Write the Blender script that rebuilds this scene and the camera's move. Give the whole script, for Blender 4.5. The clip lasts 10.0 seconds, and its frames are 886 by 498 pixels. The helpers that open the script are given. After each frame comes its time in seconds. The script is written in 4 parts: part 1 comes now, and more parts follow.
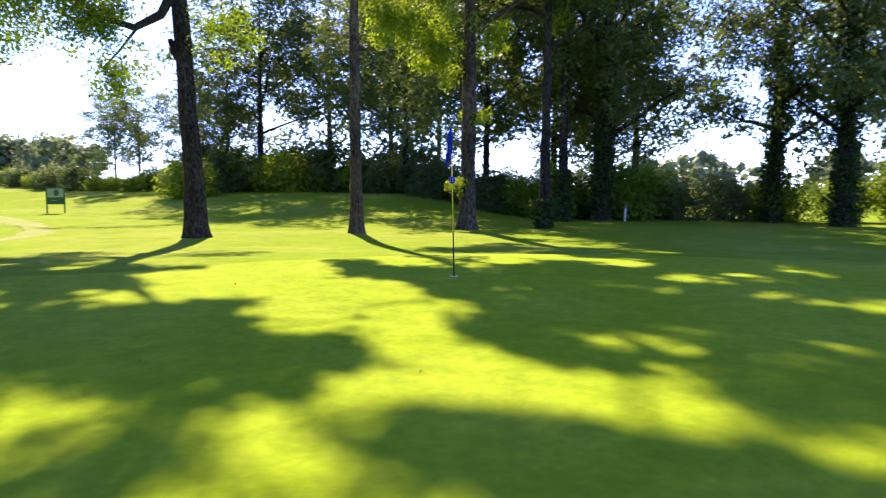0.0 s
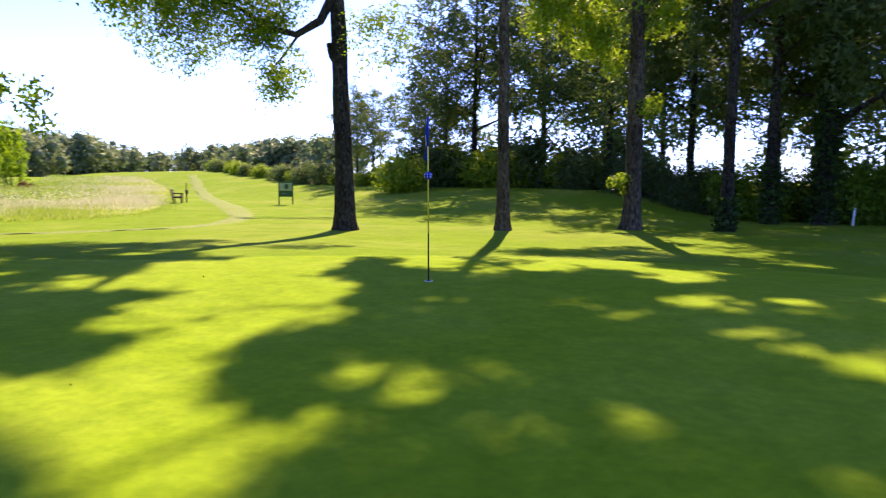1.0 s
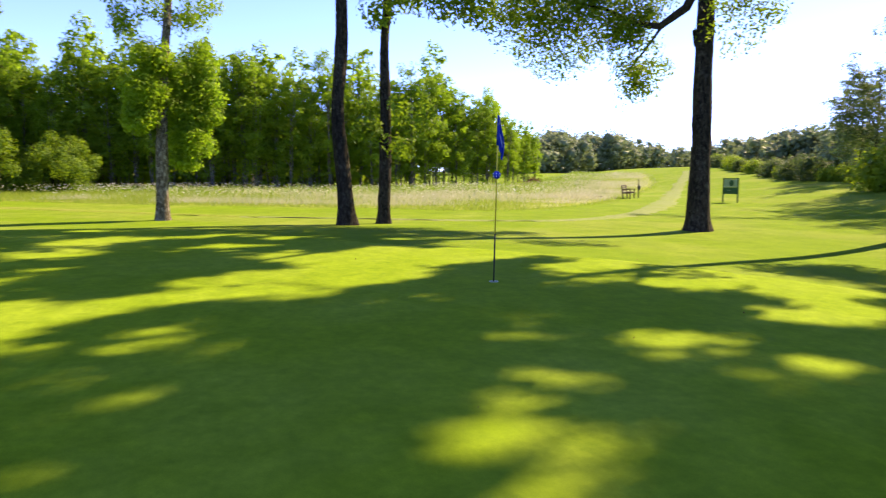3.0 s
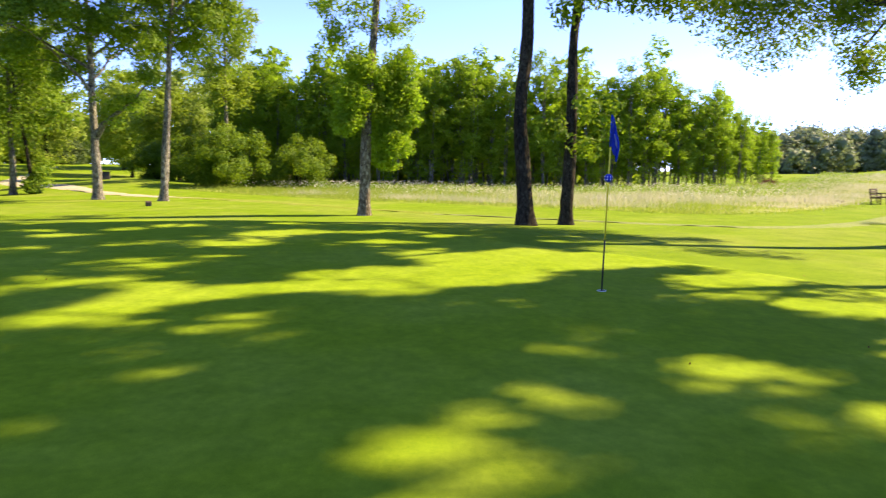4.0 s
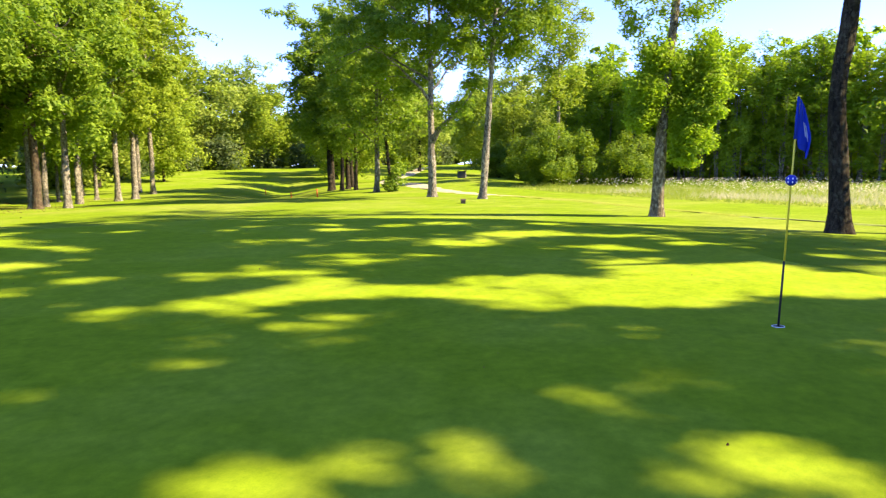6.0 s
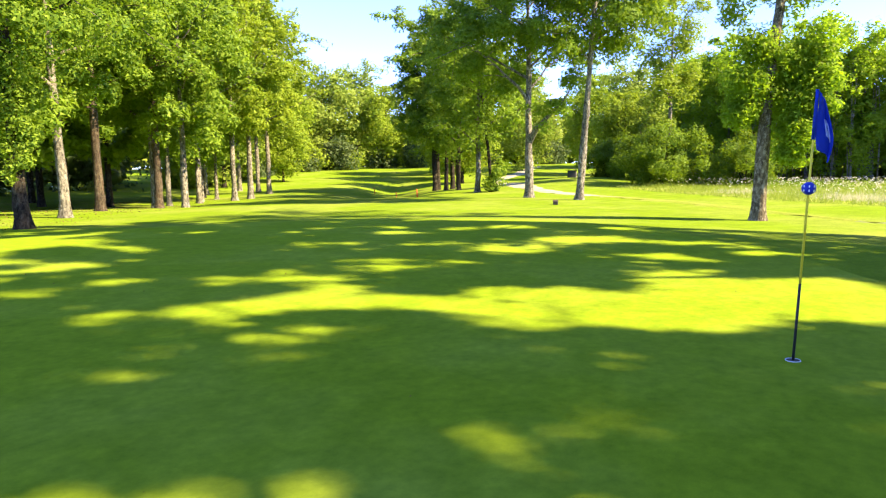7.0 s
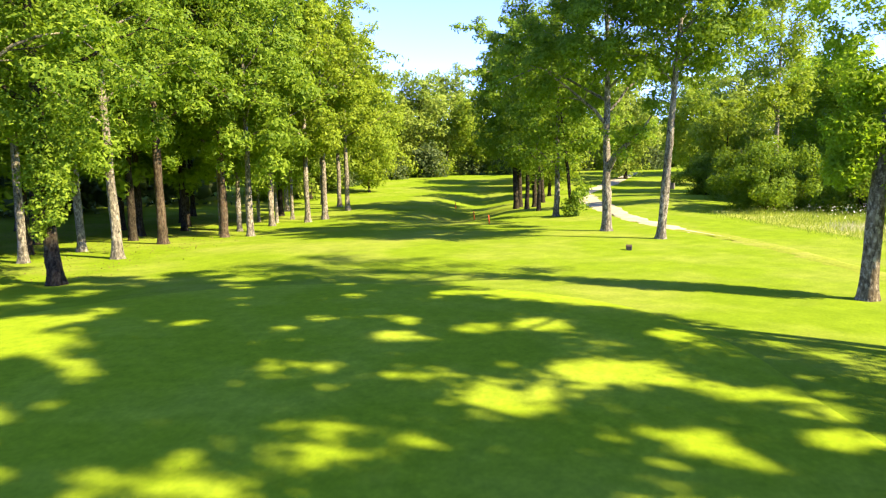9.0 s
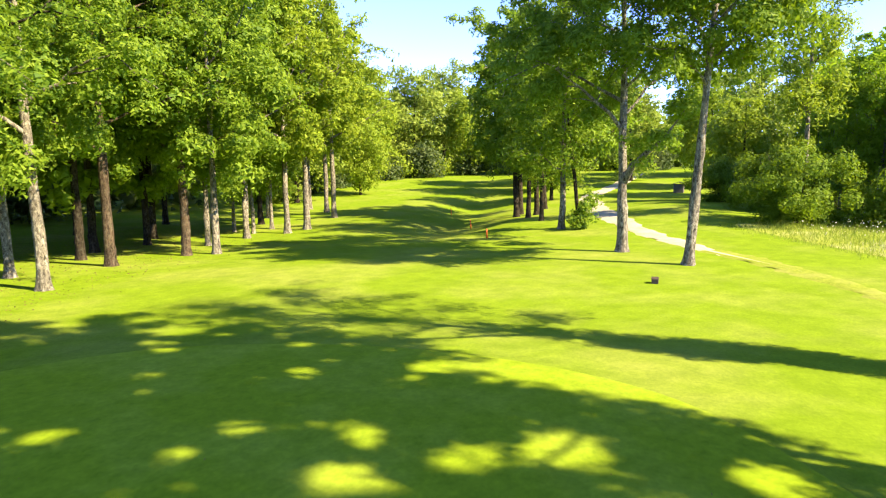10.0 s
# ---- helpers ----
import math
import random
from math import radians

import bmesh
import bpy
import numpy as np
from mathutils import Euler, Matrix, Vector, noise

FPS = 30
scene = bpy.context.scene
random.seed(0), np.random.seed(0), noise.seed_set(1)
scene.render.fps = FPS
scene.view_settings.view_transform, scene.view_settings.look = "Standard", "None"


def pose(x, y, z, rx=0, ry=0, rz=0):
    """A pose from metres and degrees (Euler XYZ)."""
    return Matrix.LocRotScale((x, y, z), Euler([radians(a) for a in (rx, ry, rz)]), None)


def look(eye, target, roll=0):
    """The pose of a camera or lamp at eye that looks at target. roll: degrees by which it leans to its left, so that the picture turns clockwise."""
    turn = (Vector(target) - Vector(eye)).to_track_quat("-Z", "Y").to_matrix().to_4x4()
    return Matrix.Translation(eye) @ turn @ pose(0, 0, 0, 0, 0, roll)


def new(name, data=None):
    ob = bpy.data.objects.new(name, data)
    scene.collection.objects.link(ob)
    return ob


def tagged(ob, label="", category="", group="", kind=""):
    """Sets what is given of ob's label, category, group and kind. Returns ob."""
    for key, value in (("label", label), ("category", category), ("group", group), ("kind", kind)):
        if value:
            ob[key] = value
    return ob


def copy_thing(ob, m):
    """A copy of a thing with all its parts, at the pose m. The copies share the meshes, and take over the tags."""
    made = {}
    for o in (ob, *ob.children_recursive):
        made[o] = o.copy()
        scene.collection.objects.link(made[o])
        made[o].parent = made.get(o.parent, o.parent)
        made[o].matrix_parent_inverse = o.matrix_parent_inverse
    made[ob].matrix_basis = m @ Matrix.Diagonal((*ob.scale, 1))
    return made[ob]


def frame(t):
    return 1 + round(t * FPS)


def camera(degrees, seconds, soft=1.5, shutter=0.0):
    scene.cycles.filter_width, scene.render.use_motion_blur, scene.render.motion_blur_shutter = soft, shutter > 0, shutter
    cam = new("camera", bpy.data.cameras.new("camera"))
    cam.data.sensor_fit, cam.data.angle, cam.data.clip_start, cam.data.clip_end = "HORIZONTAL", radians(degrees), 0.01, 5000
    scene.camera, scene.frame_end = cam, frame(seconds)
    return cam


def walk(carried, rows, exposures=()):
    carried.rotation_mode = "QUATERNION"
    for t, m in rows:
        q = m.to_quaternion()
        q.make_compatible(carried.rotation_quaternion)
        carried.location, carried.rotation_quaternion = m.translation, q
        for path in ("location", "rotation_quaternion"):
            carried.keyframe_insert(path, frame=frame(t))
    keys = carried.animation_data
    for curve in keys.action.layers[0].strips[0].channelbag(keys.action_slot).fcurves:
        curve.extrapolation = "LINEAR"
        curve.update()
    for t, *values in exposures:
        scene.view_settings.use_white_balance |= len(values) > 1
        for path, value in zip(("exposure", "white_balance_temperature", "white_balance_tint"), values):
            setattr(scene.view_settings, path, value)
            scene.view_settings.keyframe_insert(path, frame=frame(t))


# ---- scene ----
# camera and its way
cam = camera(66.1, 10.0, soft=1.2, shutter=0.25)
PATH = [
    (0, (0.085, 0.475, 1.379), (0.042, 2.466, 1.194), 0.3),
    (0.5, (1.946, 1.258, 1.367), (1.538, 3.206, 1.174), 0.4),
    (1, (3.703, 2.174, 1.41), (2.925, 4.005, 1.207), 0.5),
    (1.5, (5.212, 3.196, 1.411), (4.105, 4.849, 1.204), 0.5),
    (2, (6.447, 4.34, 1.444), (5.036, 5.742, 1.228), 0.4),
    (2.5, (7.341, 5.36, 1.477), (5.687, 6.461, 1.255), 0.3),
    (3, (7.858, 6.172, 1.501), (6.038, 6.969, 1.275), 0.2),
    (4.3, (8.187, 8.061, 1.565), (6.201, 8.037, 1.327), 0.4),
    (4.5, (8.176, 8.283, 1.574), (6.195, 8.142, 1.333), 0.2),
    (5, (8.001, 8.912, 1.611), (6.058, 8.503, 1.368), -0.2),
    (5.5, (7.626, 9.539, 1.608), (5.746, 8.901, 1.365), -0.3),
    (7, (6.058, 11.074, 1.674), (4.428, 9.939, 1.432), -0.8),
    (7.5, (5.457, 11.5, 1.691), (3.897, 10.272, 1.449), -0.9),
    (8, (4.827, 11.767, 1.819), (3.311, 10.486, 1.576), -1.2),
    (8.5, (3.932, 11.671, 2.759), (2.466, 10.334, 2.509), -1.2),
    (9, (2.436, 10.821, 3.608), (0.992, 9.459, 3.358), -1.1),
    (9.5, (0.507, 9.32, 4.031), (-0.938, 7.96, 3.774), -1.1),
    (10, (-1.577, 7.572, 4.291), (-3.023, 6.215, 4.029), -1.0),
]
EXPOSURE = [(0, 1.98, 6800, 17), (0.5, 1.84, 6800, 17), (1, 1.66, 6800, 17), (2.5, 1.56, 6900, 16), (3.2, 1.6, 6950, 15), (4.5, 1.84, 6950, 13), (5.5, 2.0, 6950, 12), (7, 2.26, 6850, 11), (8, 2.25, 6800, 11), (9, 2.1, 6750, 11), (10, 2.1, 6750, 11)]
walk(cam, [(t, look(eye, target, roll)) for t, eye, target, roll in PATH], EXPOSURE)

# light: low summer sun behind the trees, clear sky
SUN_AZ, SUN_EL = 16.0, 39.0
world = bpy.data.worlds.new("sky")
scene.world = world
world.use_nodes = True
sky = world.node_tree.nodes.new("ShaderNodeTexSky")
sky.sky_type = "NISHITA"
sky.sun_disc = False
sky.sun_elevation = radians(SUN_EL)
sky.sun_rotation = radians(-SUN_AZ)
sky.air_density, sky.dust_density, sky.ozone_density = 0.45, 0.08, 3.5
back = world.node_tree.nodes["Background"]
back.inputs["Strength"].default_value = 0.225
tone = world.node_tree.nodes.new("ShaderNodeMix")
tone.data_type, tone.blend_type = "RGBA", "MULTIPLY"
tone.inputs[0].default_value, tone.inputs[7].default_value = 1.0, (0.70, 0.68, 0.95, 1)
world.node_tree.links.new(sky.outputs[0], tone.inputs[6])
world.node_tree.links.new(tone.outputs[2], back.inputs["Color"])
sun = new("sun", bpy.data.lights.new("sun", "SUN"))
sun.data.energy, sun.data.angle, sun.data.color = 5.3, radians(0.6), (1.0, 0.79, 0.50)
sun.matrix_world = look((-math.sin(radians(SUN_AZ)) * 60, math.cos(radians(SUN_AZ)) * 60, math.tan(radians(SUN_EL)) * 60), (0, 0, 0))


# ---- materials ----
def node_material(name, rough=0.8):
    m = bpy.data.materials.new(name)
    m.use_nodes = True
    t = m.node_tree
    b = t.nodes["Principled BSDF"]
    b.inputs["Roughness"].default_value = rough
    b.inputs["Specular IOR Level"].default_value = 0.25
    return m, t, b


def noise_node(t, scale, detail=4.0, rough=0.55, stretch=(1, 1, 1), coords="Object"):
    co = t.nodes.new("ShaderNodeTexCoord")
    mp = t.nodes.new("ShaderNodeMapping")
    mp.inputs["Scale"].default_value = stretch
    n = t.nodes.new("ShaderNodeTexNoise")
    n.inputs["Scale"].default_value, n.inputs["Detail"].default_value, n.inputs["Roughness"].default_value = scale, detail, rough
    t.links.new(co.outputs[coords], mp.inputs["Vector"])
    t.links.new(mp.outputs[0], n.inputs["Vector"])
    return n.outputs["Fac"]


def ramp(t, fac, stops):
    r = t.nodes.new("ShaderNodeValToRGB")
    e = r.color_ramp.elements
    while len(e) < len(stops):
        e.new(0.5)
    for k, (p, c) in zip(e, stops):
        k.position, k.color = p, (*c, 1)
    t.links.new(fac, r.inputs[0])
    return r.outputs[0]


def mix(t, a, b, fac, mode="MIX"):
    m = t.nodes.new("ShaderNodeMix")
    m.data_type, m.blend_type = "RGBA", mode
    for sock, v in ((m.inputs[0], fac), (m.inputs[6], a), (m.inputs[7], b)):
        if isinstance(v, (int, float)):
            sock.default_value = v
        elif isinstance(v, tuple):
            sock.default_value = (*v, 1)
        else:
            t.links.new(v, sock)
    return m.outputs[2]


def bump(t, b, height, strength, distance):
    n = t.nodes.new("ShaderNodeBump")
    n.inputs["Strength"].default_value, n.inputs["Distance"].default_value = strength, distance
    t.links.new(height, n.inputs["Height"])
    t.links.new(n.outputs[0], b.inputs["Normal"])


def turf(name, low, high, pale, fine, patch, relief):
    """Mown grass: fine blade grain, soft patches of dry and lush growth."""
    m, t, b = node_material(name, 1.0)
    b.inputs["Specular IOR Level"].default_value = 0.03
    b.inputs["Sheen Weight"].default_value = 0.03
    b.inputs["Sheen Roughness"].default_value = 0.5
    b.inputs["Sheen Tint"].default_value = (0.8, 0.85, 0.06, 1)
    grain = noise_node(t, fine, 3, 0.7)
    big = noise_node(t, patch, 5, 0.6)
    mid = noise_node(t, patch * 9, 3, 0.6)
    c = ramp(t, grain, [(0.25, low), (0.75, high)])
    c = mix(t, c, pale, ramp(t, big, [(0.45, (0, 0, 0)), (0.75, (0.55, 0.55, 0.55))]))
    c = mix(t, c, ramp(t, mid, [(0.3, (0.75, 0.8, 0.7)), (0.7, (1.15, 1.12, 1.1))]), 0.8, "MULTIPLY")
    tuft = noise_node(t, 11, 4, 0.7)
    c = mix(t, c, ramp(t, tuft, [(0.32, (0.78, 0.82, 0.78)), (0.68, (1.16, 1.12, 1.12))]), 0.85, "MULTIPLY")
    t.links.new(c, b.inputs["Base Color"])
    bump(t, b, grain, relief, 0.02)
    return m


def bark(name, dark, light, moss_sunfleck):
    """Furrowed bark with plates, pale lichen and a mossy tint. Its mottling also paints in flecks of leaf shadow."""
    m, t, b = node_material(name, 0.95)
    b.inputs["Specular IOR Level"].default_value = 0.1
    furrow = noise_node(t, 13, 5, 0.7, (1, 1, 0.28))
    spots = noise_node(t, 10, 6, 0.8, (1, 1, 0.6))
    broad = noise_node(t, 0.9, 3, 0.5, (1, 1, 0.5))
    c = ramp(t, furrow, [(0.38, dark), (0.60, light)])
    c = mix(t, c, moss_sunfleck, ramp(t, spots, [(0.50, (0, 0, 0)), (0.60, (0.75, 0.75, 0.75))]))
    c = mix(t, c, ramp(t, broad, [(0.35, (0.55, 0.55, 0.55)), (0.65, (1.25, 1.22, 1.15))]), 0.9, "MULTIPLY")
    t.links.new(c, b.inputs["Base Color"])
    bump(t, b, furrow, 1.0, 0.06)
    return m


def foliage(name, low, high, through_colour, share=0.45):
    """Leaves that let sunlight through, each its own shade."""
    m = bpy.data.materials.new(name)
    m.use_nodes = True
    t = m.node_tree
    b = t.nodes["Principled BSDF"]
    b.inputs["Roughness"].default_value = 0.6
    b.inputs["Specular IOR Level"].default_value = 0.15
    g = t.nodes.new("ShaderNodeNewGeometry")
    c = ramp(t, g.outputs["Random Per Island"], [(0.0, low), (1.0, high)])
    t.links.new(c, b.inputs["Base Color"])
    tr = t.nodes.new("ShaderNodeBsdfTranslucent")
    c2 = mix(t, c, through_colour, 0.75)
    t.links.new(c2, tr.inputs["Color"])
    mx = t.nodes.new("ShaderNodeMixShader")
    mx.inputs[0].default_value = share * 0.9
    t.links.new(b.outputs[0], mx.inputs[1])
    t.links.new(tr.outputs[0], mx.inputs[2])
    t.links.new(mx.outputs[0], t.nodes["Material Output"].inputs["Surface"])
    return m


def plain(name, colour, rough=0.6, metal=0.0, wear=0.25, scale=12):
    m, t, b = node_material(name, rough)
    n = noise_node(t, scale, 4)
    t.links.new(ramp(t, n, [(0.3, tuple(v * (1 - wear) for v in colour)), (0.7, tuple(v * (1 + wear) for v in colour))]), b.inputs["Base Color"])
    b.inputs["Metallic"].default_value = metal
    bump(t, b, n, 0.15, 0.01)
    return m


M_GREEN = turf("putting_turf", (0.130, 0.216, 0.007), (0.214, 0.31, 0.016), (0.258, 0.33, 0.045), 160, 0.35, 0.25)
M_LAWN = turf("mown_turf", (0.094, 0.172, 0.008), (0.172, 0.26, 0.015), (0.262, 0.275, 0.08), 45, 0.16, 0.7)
M_TRACK = turf("worn_grass", (0.145, 0.205, 0.04), (0.235, 0.26, 0.14), (0.14, 0.22, 0.02), 30, 0.5, 0.5)
M_WORN = turf("trodden_grass", (0.13, 0.19, 0.016), (0.22, 0.265, 0.045), (0.27, 0.275, 0.10), 30, 0.6, 0.6)
M_PATH = turf("gravel_dust", (0.30, 0.28, 0.23), (0.46, 0.43, 0.37), (0.24, 0.26, 0.09), 30, 0.8, 0.5)
M_HAY_GROUND = turf("hay_stubble", (0.16, 0.23, 0.02), (0.30, 0.34, 0.07), (0.44, 0.41, 0.29), 22, 0.25, 1.0)
# bark colour darkened to hold the backlit look of the trunks
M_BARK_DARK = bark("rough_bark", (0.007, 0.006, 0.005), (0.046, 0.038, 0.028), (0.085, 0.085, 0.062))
M_BARK_GREY = bark("grey_bark", (0.036, 0.034, 0.028), (0.22, 0.21, 0.175), (0.42, 0.42, 0.35))
M_BARK_RED = bark("red_bark", (0.020, 0.016, 0.012), (0.095, 0.072, 0.052), (0.15, 0.14, 0.10))
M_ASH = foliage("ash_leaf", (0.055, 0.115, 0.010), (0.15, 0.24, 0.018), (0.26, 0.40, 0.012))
M_OAK = foliage("oak_leaf", (0.058, 0.125, 0.012), (0.20, 0.30, 0.026), (0.25, 0.41, 0.016))
M_PALE = foliage("pale_leaf", (0.115, 0.195, 0.014), (0.245, 0.325, 0.025), (0.31, 0.44, 0.018))
M_YOUNG = foliage("young_leaf", (0.112, 0.205, 0.016), (0.235, 0.335, 0.026), (0.33, 0.53, 0.016), 0.6)
M_BARK_BROWN = bark("mossy_bark", (0.040, 0.033, 0.022), (0.18, 0.155, 0.11), (0.42, 0.40, 0.32))
# distance haze is mixed into this pale grey-green leaf colour
M_FAR_HAZE = foliage("far_haze_leaf", (0.13, 0.175, 0.09), (0.18, 0.225, 0.115), (0.22, 0.29, 0.11), 0.35)
M_BELT = foliage("belt_leaf", (0.12, 0.19, 0.025), (0.25, 0.32, 0.05), (0.30, 0.43, 0.04), 0.45)
# dark leaf: backlit and dim foliage has its shade in the colour
M_SHADED = foliage("shaded_leaf", (0.034, 0.066, 0.022), (0.105, 0.145, 0.050), (0.15, 0.23, 0.04), 0.4)
M_IVY = foliage("ivy_leaf", (0.018, 0.045, 0.01), (0.05, 0.095, 0.018), (0.08, 0.16, 0.02), 0.25)
M_MEADOW = foliage("hay_grass", (0.28, 0.35, 0.13), (0.56, 0.52, 0.45), (0.45, 0.45, 0.30), 0.45)
M_SWARD = foliage("sward_grass", (0.11, 0.20, 0.02), (0.32, 0.37, 0.07), (0.30, 0.42, 0.05), 0.45)
M_LITTER = foliage("dry_leaf", (0.06, 0.05, 0.02), (0.20, 0.14, 0.06), (0.12, 0.09, 0.03), 0.15)
t_ = M_MEADOW.node_tree
pn = noise_node(t_, 0.22, 3, 0.6)
pc = ramp(t_, pn, [(0.42, (0.16, 0.30, 0.02)), (0.62, (0.56, 0.53, 0.46))])
for lk in list(t_.links):
    if lk.to_socket.name == "Base Color":
        old = lk.from_socket
        t_.links.new(mix(t_, old, pc, 0.6), lk.to_socket)
        break
M_DAISY = foliage("daisy_petal", (0.6, 0.6, 0.55), (0.85, 0.85, 0.8), (0.8, 0.8, 0.7), 0.3)


# ---- ground ----
def step(v):
    v = np.clip(v, 0.0, 1.0)
    return v * v * (3 - 2 * v)


DITCH_A, DITCH_B = np.array((-31.0, -21.0)), np.array((-73.0, -51.5))
GREEN_C = np.array((-1.0, 3.5))


def height(x, y):
    """The lie of the land."""
    x, y = np.asarray(x, float), np.asarray(y, float)
    d = np.hypot((x + 1.0) / 1.05, y - 3.5)
    z = 0.05 - 0.33 * step((d - 7.5) / 10.0)
    # bank that climbs behind the three front trees, towards the sign
    start = 26 + 0.6 * np.maximum(0, -5 - x)
    z = z + 1.15 * step((y - start) / 17.0) * (1 - step((x + 3) / 8.0))
    # meadow that climbs to the far corner of the plantation
    z = z + 1.5 * step((y - 26) / 60.0) * step((-x - 26) / 40.0)
    # fairway beyond the green: gentle fall, ditch, then a rise
    f = (-x * 0.724 - y * 0.69) - 6.7
    side = (-x * 0.69 + y * 0.724) - 3.9
    z = z - 0.45 * step((f - 16) / 20.0) * (1 - step((np.abs(side + 4) - 14) / 14.0))
    z = z + 2.2 * step((f - 62) / 55.0) * (1 - step((y + 5) / 40.0))
    # the grove stands a little lower than the green
    z = z - 0.2 * step((-side - 3) / 7.0) * step((f - 4) / 8.0) * (1 - step((f - 60) / 30.0))
    ab = DITCH_B - DITCH_A
    ln = np.hypot(*ab)
    ux, uy = ab / ln
    al = (x - DITCH_A[0]) * ux + (y - DITCH_A[1]) * uy
    pe = (x - DITCH_A[0]) * -uy + (y - DITCH_A[1]) * ux
    z = z - 0.85 * np.exp(-(pe / 3.2) ** 2) * step((al - 1) / 12.0) * (1 - step((al - 38) / 14.0))
    # shoulder on which the path runs
    z = z + 0.75 * np.exp(-(((x + 52) / 14) ** 2 + ((y + 15) / 9) ** 2))
    return z


def ground_z(x, y):
    return float(height(x, y))


def put(name, me, parent=None, material=None, smooth=True):
    ob = new(name, me)
    if material:
        me.materials.append(material)
    if smooth:
        me.polygons.foreach_set("use_smooth", np.ones(len(me.polygons), bool))
    ob.parent = parent
    return ob


def quads(name, co, faces):
    """A mesh from arrays of corners and faces that all have as many corners."""
    me = bpy.data.meshes.new(name)
    co, faces = np.asarray(co, np.float32), np.asarray(faces, np.int32)
    me.vertices.add(len(co))
    me.vertices.foreach_set("co", co.ravel())
    me.loops.add(faces.size)
    me.loops.foreach_set("vertex_index", faces.ravel())
    me.polygons.add(len(faces))
    me.polygons.foreach_set("loop_start", np.arange(0, faces.size, faces.shape[1], dtype=np.int32))
    me.update(calc_edges=True)
    return me


def grid_faces(nu, nv, wrap=False):
    i = np.arange(nu - 1)[:, None] * nv
    j = np.arange(nv if wrap else nv - 1)[None, :]
    k = (j + 1) % nv
    return np.stack([i + j, i + k, i + nv + k, i + nv + j], -1).reshape(-1, 4)


def spread(a, b, stp, far):
    mid = np.arange(a, b + stp, stp)
    out = [stp]
    while sum(out) < far:
        out.append(out[-1] * 1.22)
    c = np.cumsum(out)
    return np.concatenate([a - c[::-1], mid, mid[-1] + c])


gx, gy = spread(-75, 24, 0.8, 2400), spread(-62, 60, 0.8, 2400)
X, Y = np.meshgrid(gx, gy, indexing="ij")
ground = put("ground", quads("ground", np.stack([X, Y, height(X, Y)], -1).reshape(-1, 3), grid_faces(len(gx), len(gy))[:, ::-1]), None, M_LAWN)
tagged(ground, "sunlit mown grass of a golf course", "lawn", kind="structure")

# the putting green: an outline round its middle, by bearing
OUTLINE = [(1, 14.8), (5, 15.6), (9.5, 14), (12, 10), (12, 4.5), (9.5, -1), (4, -6), (-3, -9.5), (-8.5, -9), (-12, -5), (-13.4, 0), (-13.2, 2.4), (-11.6, 5), (-8.5, 8), (-4.8, 10.6), (-2.4, 12.9)]
ang = np.array([math.atan2(q[1] - GREEN_C[1], q[0] - GREEN_C[0]) for q in OUTLINE])
rad = np.array([math.hypot(q[0] - GREEN_C[0], q[1] - GREEN_C[1]) for q in OUTLINE])
order = np.argsort(ang)
th = np.linspace(-math.pi, math.pi, 180, endpoint=False)
rr = np.interp(th, ang[order], rad[order], period=2 * math.pi)
for _ in range(6):
    rr = (np.roll(rr, 1) + 2 * rr + np.roll(rr, -1)) / 4
ring = np.concatenate([[0.0003], np.linspace(0.02, 0.985, 36), [1.0]])
GX = GREEN_C[0] + ring[:, None] * rr[None, :] * np.cos(th)[None, :]
GY = GREEN_C[1] + ring[:, None] * rr[None, :] * np.sin(th)[None, :]
GZ = height(GX, GY) + 0.02
GZ[-1] -= 0.035
green = put("putting_green", quads("putting_green", np.stack([GX, GY, GZ], -1).reshape(-1, 3), grid_faces(len(ring), len(th), True)), None, M_GREEN)
tagged(green, "closely mown pale green putting surface dappled by tree shade", "putting green", kind="structure")


def smooth_line(pts, per=10):
    """A soft curve through plan points (Catmull-Rom)."""
    p = np.array(pts, float)
    p = np.vstack([2 * p[0] - p[1], p, 2 * p[-1] - p[-2]])
    out = []
    for i in range(1, len(p) - 2):
        for s in np.linspace(0, 1, per, endpoint=False):
            a, b, c, d = p[i - 1:i + 3]
            out.append(0.5 * (2 * b + (c - a) * s + (2 * a - 5 * b + 4 * c - d) * s * s + (3 * b - a - 3 * c + d) * s ** 3))
    out.append(p[-2])
    return np.array(out)


def path_strip(name, pts, widths, label, material):
    line = smooth_line(pts)
    w = np.interp(np.linspace(0, 1, len(line)), np.linspace(0, 1, len(widths)), widths)
    d = np.gradient(line, axis=0)
    d /= np.linalg.norm(d, axis=1)[:, None]
    nrm = np.stack([-d[:, 1], d[:, 0]], 1)
    rng = np.random.default_rng(5)
    cols = []
    for k in np.linspace(-1, 1, 7):
        jag = rng.normal(0, 0.2, len(line)) if abs(k) > 0.9 else 0
        q = line + nrm * (k * w / 2 + jag)[:, None]
        cols.append(np.column_stack([q, height(q[:, 0], q[:, 1]) + 0.035 - 0.05 * abs(k) ** 4]))
    ob = put(name, quads(name, np.stack(cols, 1).reshape(-1, 3), grid_faces(len(line), 7)[:, ::-1]), None, material)
    return tagged(ob, label, "path", kind="structure")


